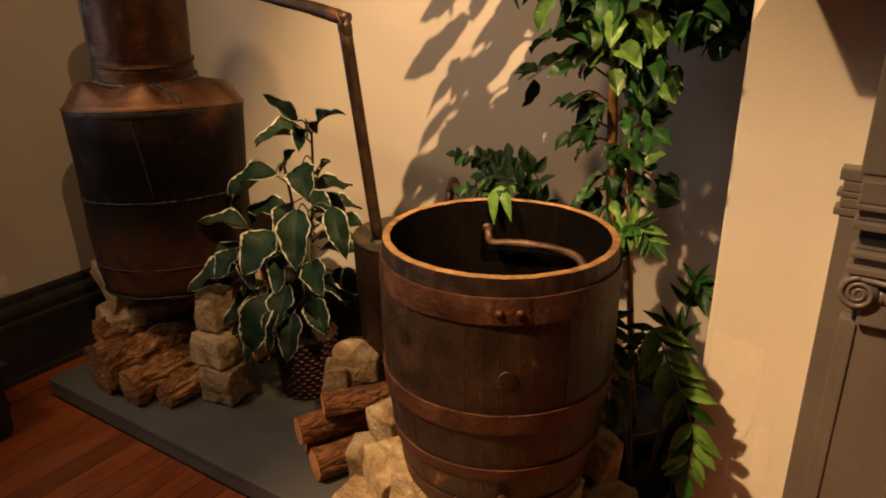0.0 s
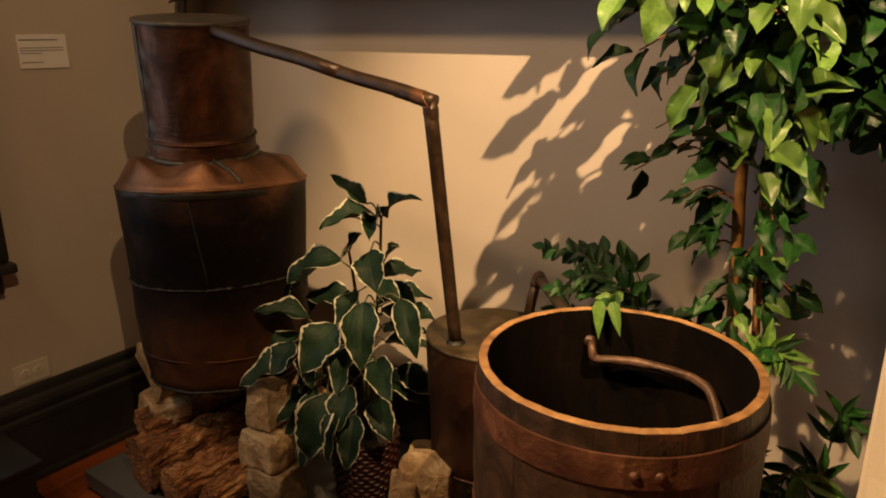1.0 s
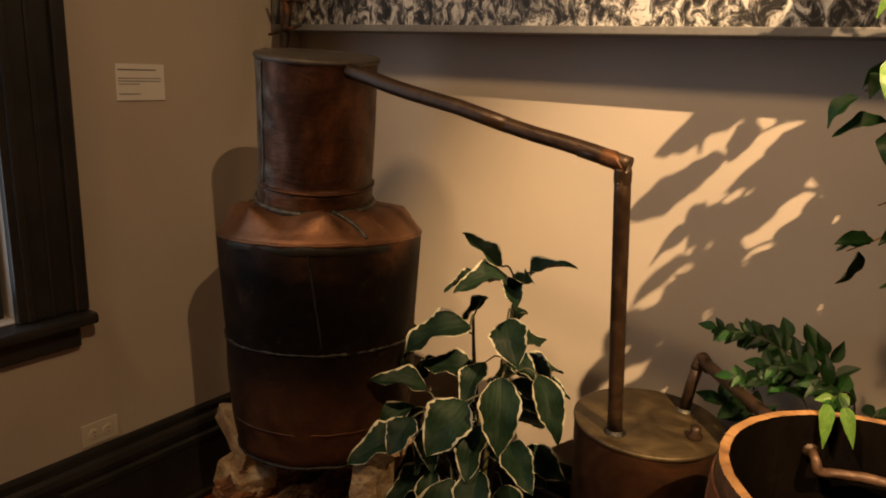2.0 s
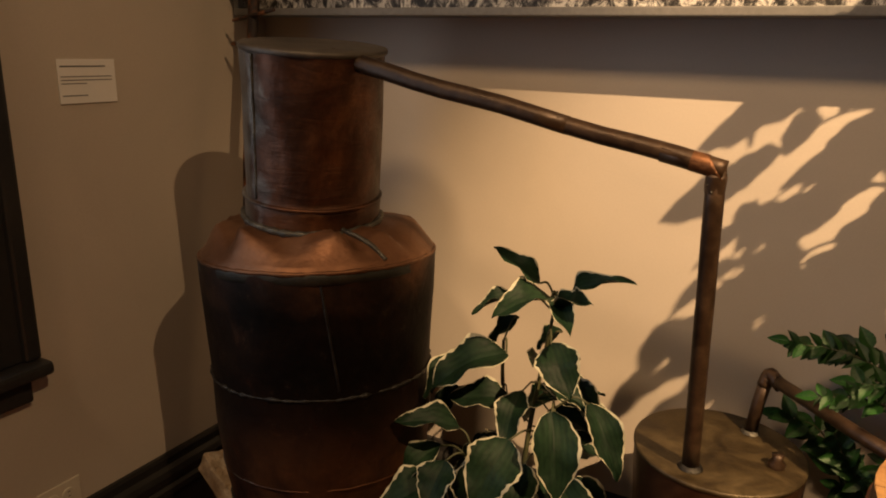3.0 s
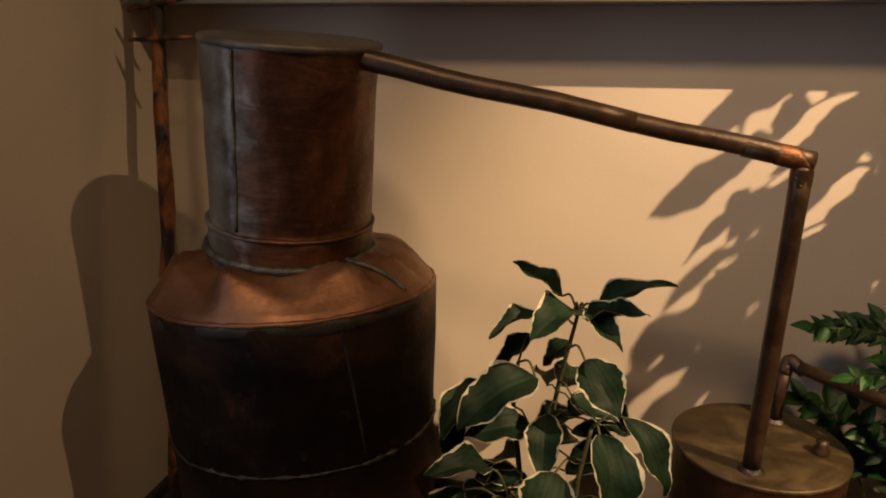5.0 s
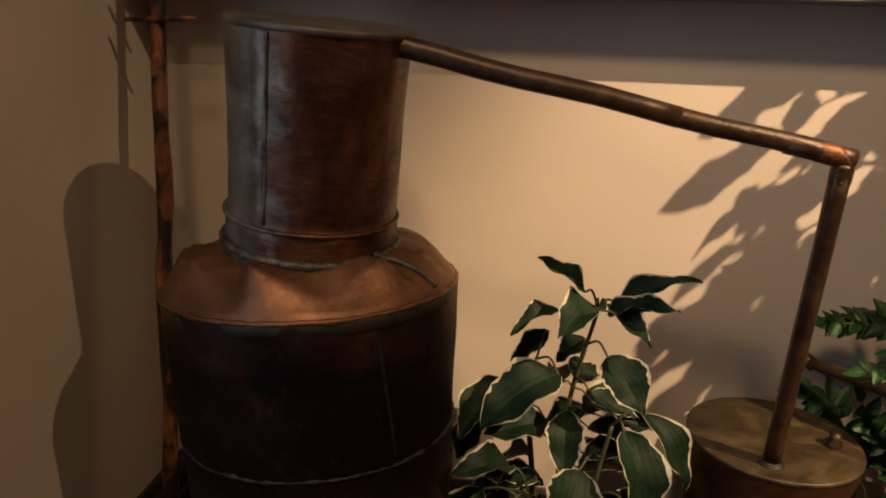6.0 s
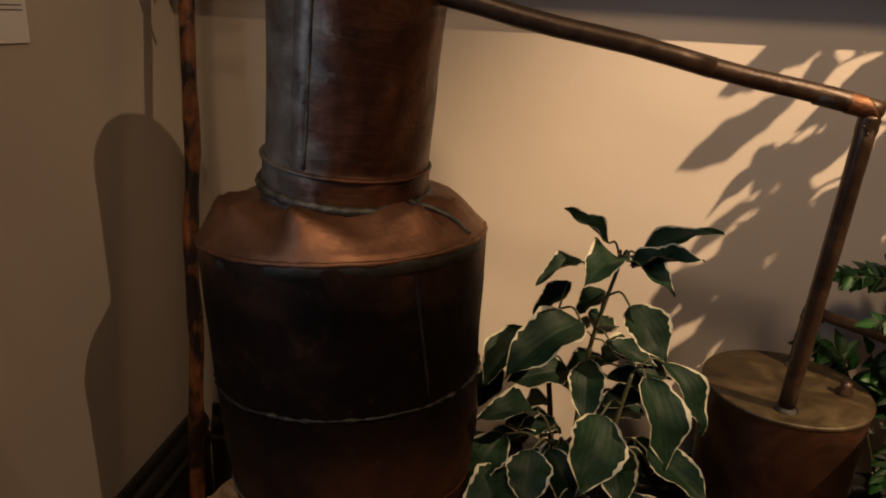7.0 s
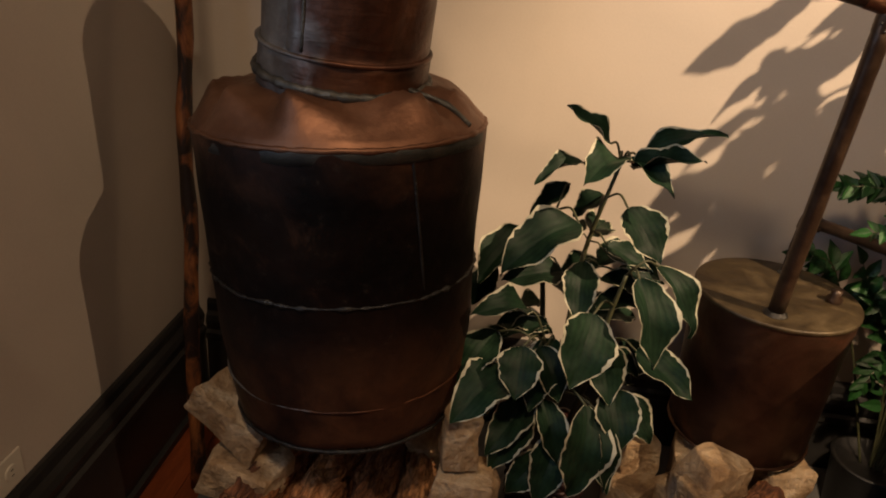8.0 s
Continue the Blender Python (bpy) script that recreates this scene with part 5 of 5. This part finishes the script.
fern = thing("leafy_fern", "low artificial fern with compound green fronds behind the barrel", "plant")
part("planter", lathe_bm([(0.075, 0.0), (0.078, 0.004), (0.095, 0.16), (0.10, 0.165), (0.088, 0.166), (0.085, 0.15), (0.0005, 0.145)], 32, (True, False)), BLACK_IRON, fern, "black plastic planter", True, pose(1.95, -0.20, PLAT_Z + 0.0005))
frond(fern, [(1.95, -0.20, 0.205), (1.955, -0.21, 0.60), (1.90, -0.22, 0.85), (1.78, -0.215, 0.935), (1.655, -0.20, 0.935)], 15, 0.046, 1, 0.0, (0.1, -0.8, 0.6), 0.55, 1.05, 0.45)
frond(fern, [(1.96, -0.20, 0.205), (1.95, -0.22, 0.60), (1.87, -0.26, 0.83), (1.80, -0.28, 0.88), (1.72, -0.27, 0.86)], 11, 0.044, 2, 0.0, (0.1, -0.7, 0.7), 0.55, 1.05, 0.45)
frond(fern, [(1.97, -0.21, 0.205), (1.97, -0.26, 0.62), (1.955, -0.33, 0.88), (1.935, -0.385, 0.935), (1.925, -0.42, 0.925)], 3, 0.044, 3, 0.4, (0.2, -0.6, 0.8), 0.80)
frond(fern, [(1.95, -0.19, 0.205), (1.95, -0.19, 0.60), (1.90, -0.17, 0.88), (1.80, -0.15, 0.935), (1.70, -0.14, 0.915)], 13, 0.051, 31, 0.0, (0.1, -0.8, 0.6), 0.5, 1.05, 0.45)
frond(fern, [(1.96, -0.21, 0.205), (1.97, -0.24, 0.60), (1.93, -0.27, 0.86), (1.86, -0.28, 0.915), (1.78, -0.27, 0.905)], 12, 0.049, 32, 0.0, (0.1, -0.8, 0.6), 0.5, 1.05, 0.45)
for b0, t0, w in (((1.918, -0.462, 0.934), (1.926, -0.472, 0.852), 0.62), ((1.946, -0.460, 0.936), (1.972, -0.470, 0.868), 0.66)):
    leaf_part(fern, HANG_LEAF, leaf_pose(b0, t0, (0.3, -0.8, 0.3), 0, w), "leaflet")
frond(fern, [(1.93, -0.19, 0.205), (1.84, -0.14, 0.50), (1.77, -0.11, 0.66), (1.73, -0.11, 0.72), (1.67, -0.12, 0.73)], 7, 0.064, 5, 0.0, (0.0, -0.8, 0.6), 0.4, 1.05, 0.45)

for seed, tip, rise in ((15, (1.80, -0.13, 0.60), 0.62), (16, (1.86, -0.27, 0.66), 0.68), (17, (1.98, -0.10, 0.74), 0.74), (18, (2.06, -0.30, 0.66), 0.70), (19, (1.76, -0.20, 0.76), 0.74), (20, (1.90, -0.12, 0.82), 0.78), (21, (1.84, -0.22, 0.46), 0.52), (22, (2.04, -0.14, 0.84), 0.82)):
    root, tip = Vector((1.95, -0.20, 0.205)), Vector(tip)
    frond(fern, [root, root.lerp(tip, 0.3) + Vector((0, 0, rise - 0.42)), root.lerp(tip, 0.7) + Vector((0, 0, rise - tip.z + 0.10)), tip], 10, 0.051, seed, 0.0, (0.0, -0.8, 0.6), 0.35, 1.05, 0.45)

palm = thing("drooping_palm", "low artificial plant with long drooping green fronds beside the chimney breast", "plant")
part("planter", lathe_bm([(0.07, 0.0), (0.073, 0.004), (0.088, 0.15), (0.093, 0.155), (0.080, 0.156), (0.078, 0.14), (0.0005, 0.135)], 32, (True, False)), BLACK_IRON, palm, "black plastic planter", True, pose(2.31, -0.395, PLAT_Z + 0.0005))
FR = (0.1, -0.75, 0.65)
# the high pale share puts lamplight into this frond's leaf colour
frond(palm, [(2.30, -0.39, 0.195), (2.275, -0.42, 0.54), (2.318, -0.46, 0.685), (2.376, -0.47, 0.605), (2.442, -0.48, 0.475), (2.446, -0.49, 0.36)], 12, 0.082, 6, 0.8, FR, 0.42, 0.62)
frond(palm, [(2.29, -0.39, 0.195), (2.25, -0.36, 0.60), (2.22, -0.35, 0.82), (2.245, -0.38, 0.88), (2.29, -0.41, 0.86)], 9, 0.062, 8, 0.5, FR, 0.5, 0.56)
frond(palm, [(2.30, -0.40, 0.195), (2.24, -0.42, 0.55), (2.22, -0.45, 0.68), (2.25, -0.50, 0.62), (2.27, -0.53, 0.52)], 9, 0.065, 9, 0.3, FR, 0.4, 0.56)
frond(palm, [(2.33, -0.38, 0.195), (2.35, -0.30, 0.55), (2.36, -0.27, 0.70), (2.37, -0.28, 0.74), (2.385, -0.30, 0.72)], 9, 0.06, 10, 0.1, FR, 0.4, 0.56)
frond(palm, [(2.29, -0.39, 0.195), (2.21, -0.34, 0.55), (2.17, -0.33, 0.74), (2.18, -0.35, 0.84), (2.22, -0.38, 0.86)], 9, 0.062, 12, 0.3, FR, 0.5, 0.56)
frond(palm, [(2.33, -0.37, 0.195), (2.36, -0.30, 0.50), (2.35, -0.32, 0.62), (2.31, -0.38, 0.64), (2.29, -0.44, 0.60)], 9, 0.065, 14, 0.1, FR, 0.4, 0.56)

# ---- mantelpiece ----
mantel = thing("mantelpiece", "grey painted wooden mantelpiece with an ionic pilaster", "mantel", (0.022, 0, 0), kind="structure")
MY = CH_Y - 0.0005
part("backing_board", box_bm((2.615, MY - 0.045, 0.0), (2.86, MY, 0.98), 0.003), MANTEL, mantel)
part("pilaster_shaft", box_bm((2.652, MY - 0.080, 0.14), (2.825, MY - 0.0455, 0.79), 0.004), MANTEL, mantel)
part("shaft_bead", box_bm((2.672, MY - 0.086, 0.16), (2.682, MY - 0.0805, 0.785), 0.002), MANTEL, mantel)
part("shaft_bead", box_bm((2.795, MY - 0.086, 0.16), (2.805, MY - 0.0805, 0.785), 0.002), MANTEL, mantel)
part("plinth_block", box_bm((2.635, MY - 0.10, 0.0), (2.842, MY - 0.0455, 0.139), 0.006), MANTEL, mantel)


def volute(cx):
    pts = []
    sgn = 1 if cx > 2.74 else -1
    for i in range(60):
        th = i / 59 * 4.6 * math.pi
        r = 0.031 * (1 - i / 59 * 0.86)
        pts.append((cx + sgn * r * math.sin(th), MY - 0.112, 0.858 + r * math.cos(th)))
    part("volute", tube_bm(pts, [0.0055 - 0.003 * i / 59 for i in range(60)], 8), MANTEL, mantel, "carved scroll", True)
    part("volute_roll", lathe_bm([(0.033, 0.0), (0.034, 0.01), (0.034, 0.055), (0.033, 0.0655)], 28, (True, True)), MANTEL, mantel, "", True, pose(cx, MY - 0.046, 0.858, 90, 0, 0))


volute(2.674)
volute(2.810)
part("capital_band", tube_bm([(2.674, MY - 0.112, 0.889), (2.74, MY - 0.114, 0.883), (2.81, MY - 0.112, 0.889)], 0.0055, 8), MANTEL, mantel, "", True)
for k in range(7):
    bm = bmesh.new()
    bmesh.ops.create_uvsphere(bm, u_segments=12, v_segments=8, radius=0.011)
    for v in bm.verts:
        v.co.z *= 1.3
    part("egg_moulding", bm, MANTEL, mantel, "", True, pose(2.712 + 0.0112 * k, MY - 0.098, 0.855))
part("capital_core", box_bm((2.68, MY - 0.100, 0.791), (2.80, MY - 0.0455, 0.889), 0.004), MANTEL, mantel)
for z0, z1, grow, dep in ((0.896, 0.910, 0.0, 0.118), (0.911, 0.925, -0.012, 0.098), (0.926, 0.938, 0.0, 0.112), (0.939, 0.962, -0.008, 0.094), (0.9825, 0.998, 0.004, 0.122), (0.999, 1.018, -0.002, 0.110), (1.019, 1.030, 0.004, 0.122), (1.031, 1.072, 0.002, 0.116)):
    part("capital_step", box_bm((2.646 - grow, MY - dep, z0), (2.832 + grow, MY - 0.0458, z1), 0.003), MANTEL, mantel)
for z0, z1, grow in ((0.9825, 0.998, 0.012), (0.999, 1.018, 0.004), (1.019, 1.030, 0.012), (1.031, 1.050, 0.004), (1.051, 1.074, 0.012)):
    part("backing_step", box_bm((2.615 - grow, MY - 0.0455, z0), (2.86, MY, z1), 0.003), MANTEL, mantel)
part("frieze_board", box_bm((2.636, MY - 0.075, 1.0745), (4.0, MY, 1.38), 0.004), MANTEL, mantel)
part("shelf_moulding", box_bm((2.545, MY - 0.11, 1.381), (4.05, MY, 1.43), 0.012), MANTEL, mantel)
part("mantel_shelf", box_bm((2.468, MY - 0.20, 1.431), (4.1, MY, 1.47), 0.006), MANTEL, mantel)
part("fire_surround", box_bm((2.861, MY - 0.02, 0.0), (3.6, MY, 1.074), 0.002), BLACK_IRON, mantel)

# ---- floorboards ----
BOARD = 0.085
for i in range(32):
    x0 = 0.038 + i * BOARD
    y_end = DECK_Y - 0.001 if x0 + BOARD > DECK_X else -0.042
    cuts = [y_end, y_end - 0.55 - 0.37 * ((i * 7) % 4) / 3, -2.6]
    for y1, y0 in zip(cuts, cuts[1:]):
        part("floorboard", box_bm((x0 + 0.0008, y0 + 0.0008, -0.0199), (x0 + BOARD - 0.0008, y1 - 0.0008, 0.0), 0.0015, 1), FLOOR_WOOD, bpy.data.objects["floor"])
tagged(part("floor_far", box_bm((0.0, ROOM_Y, -0.0199), (ROOM_X, -2.601, -0.001)), FLOOR_WOOD, bpy.data.objects["floor"]), "")
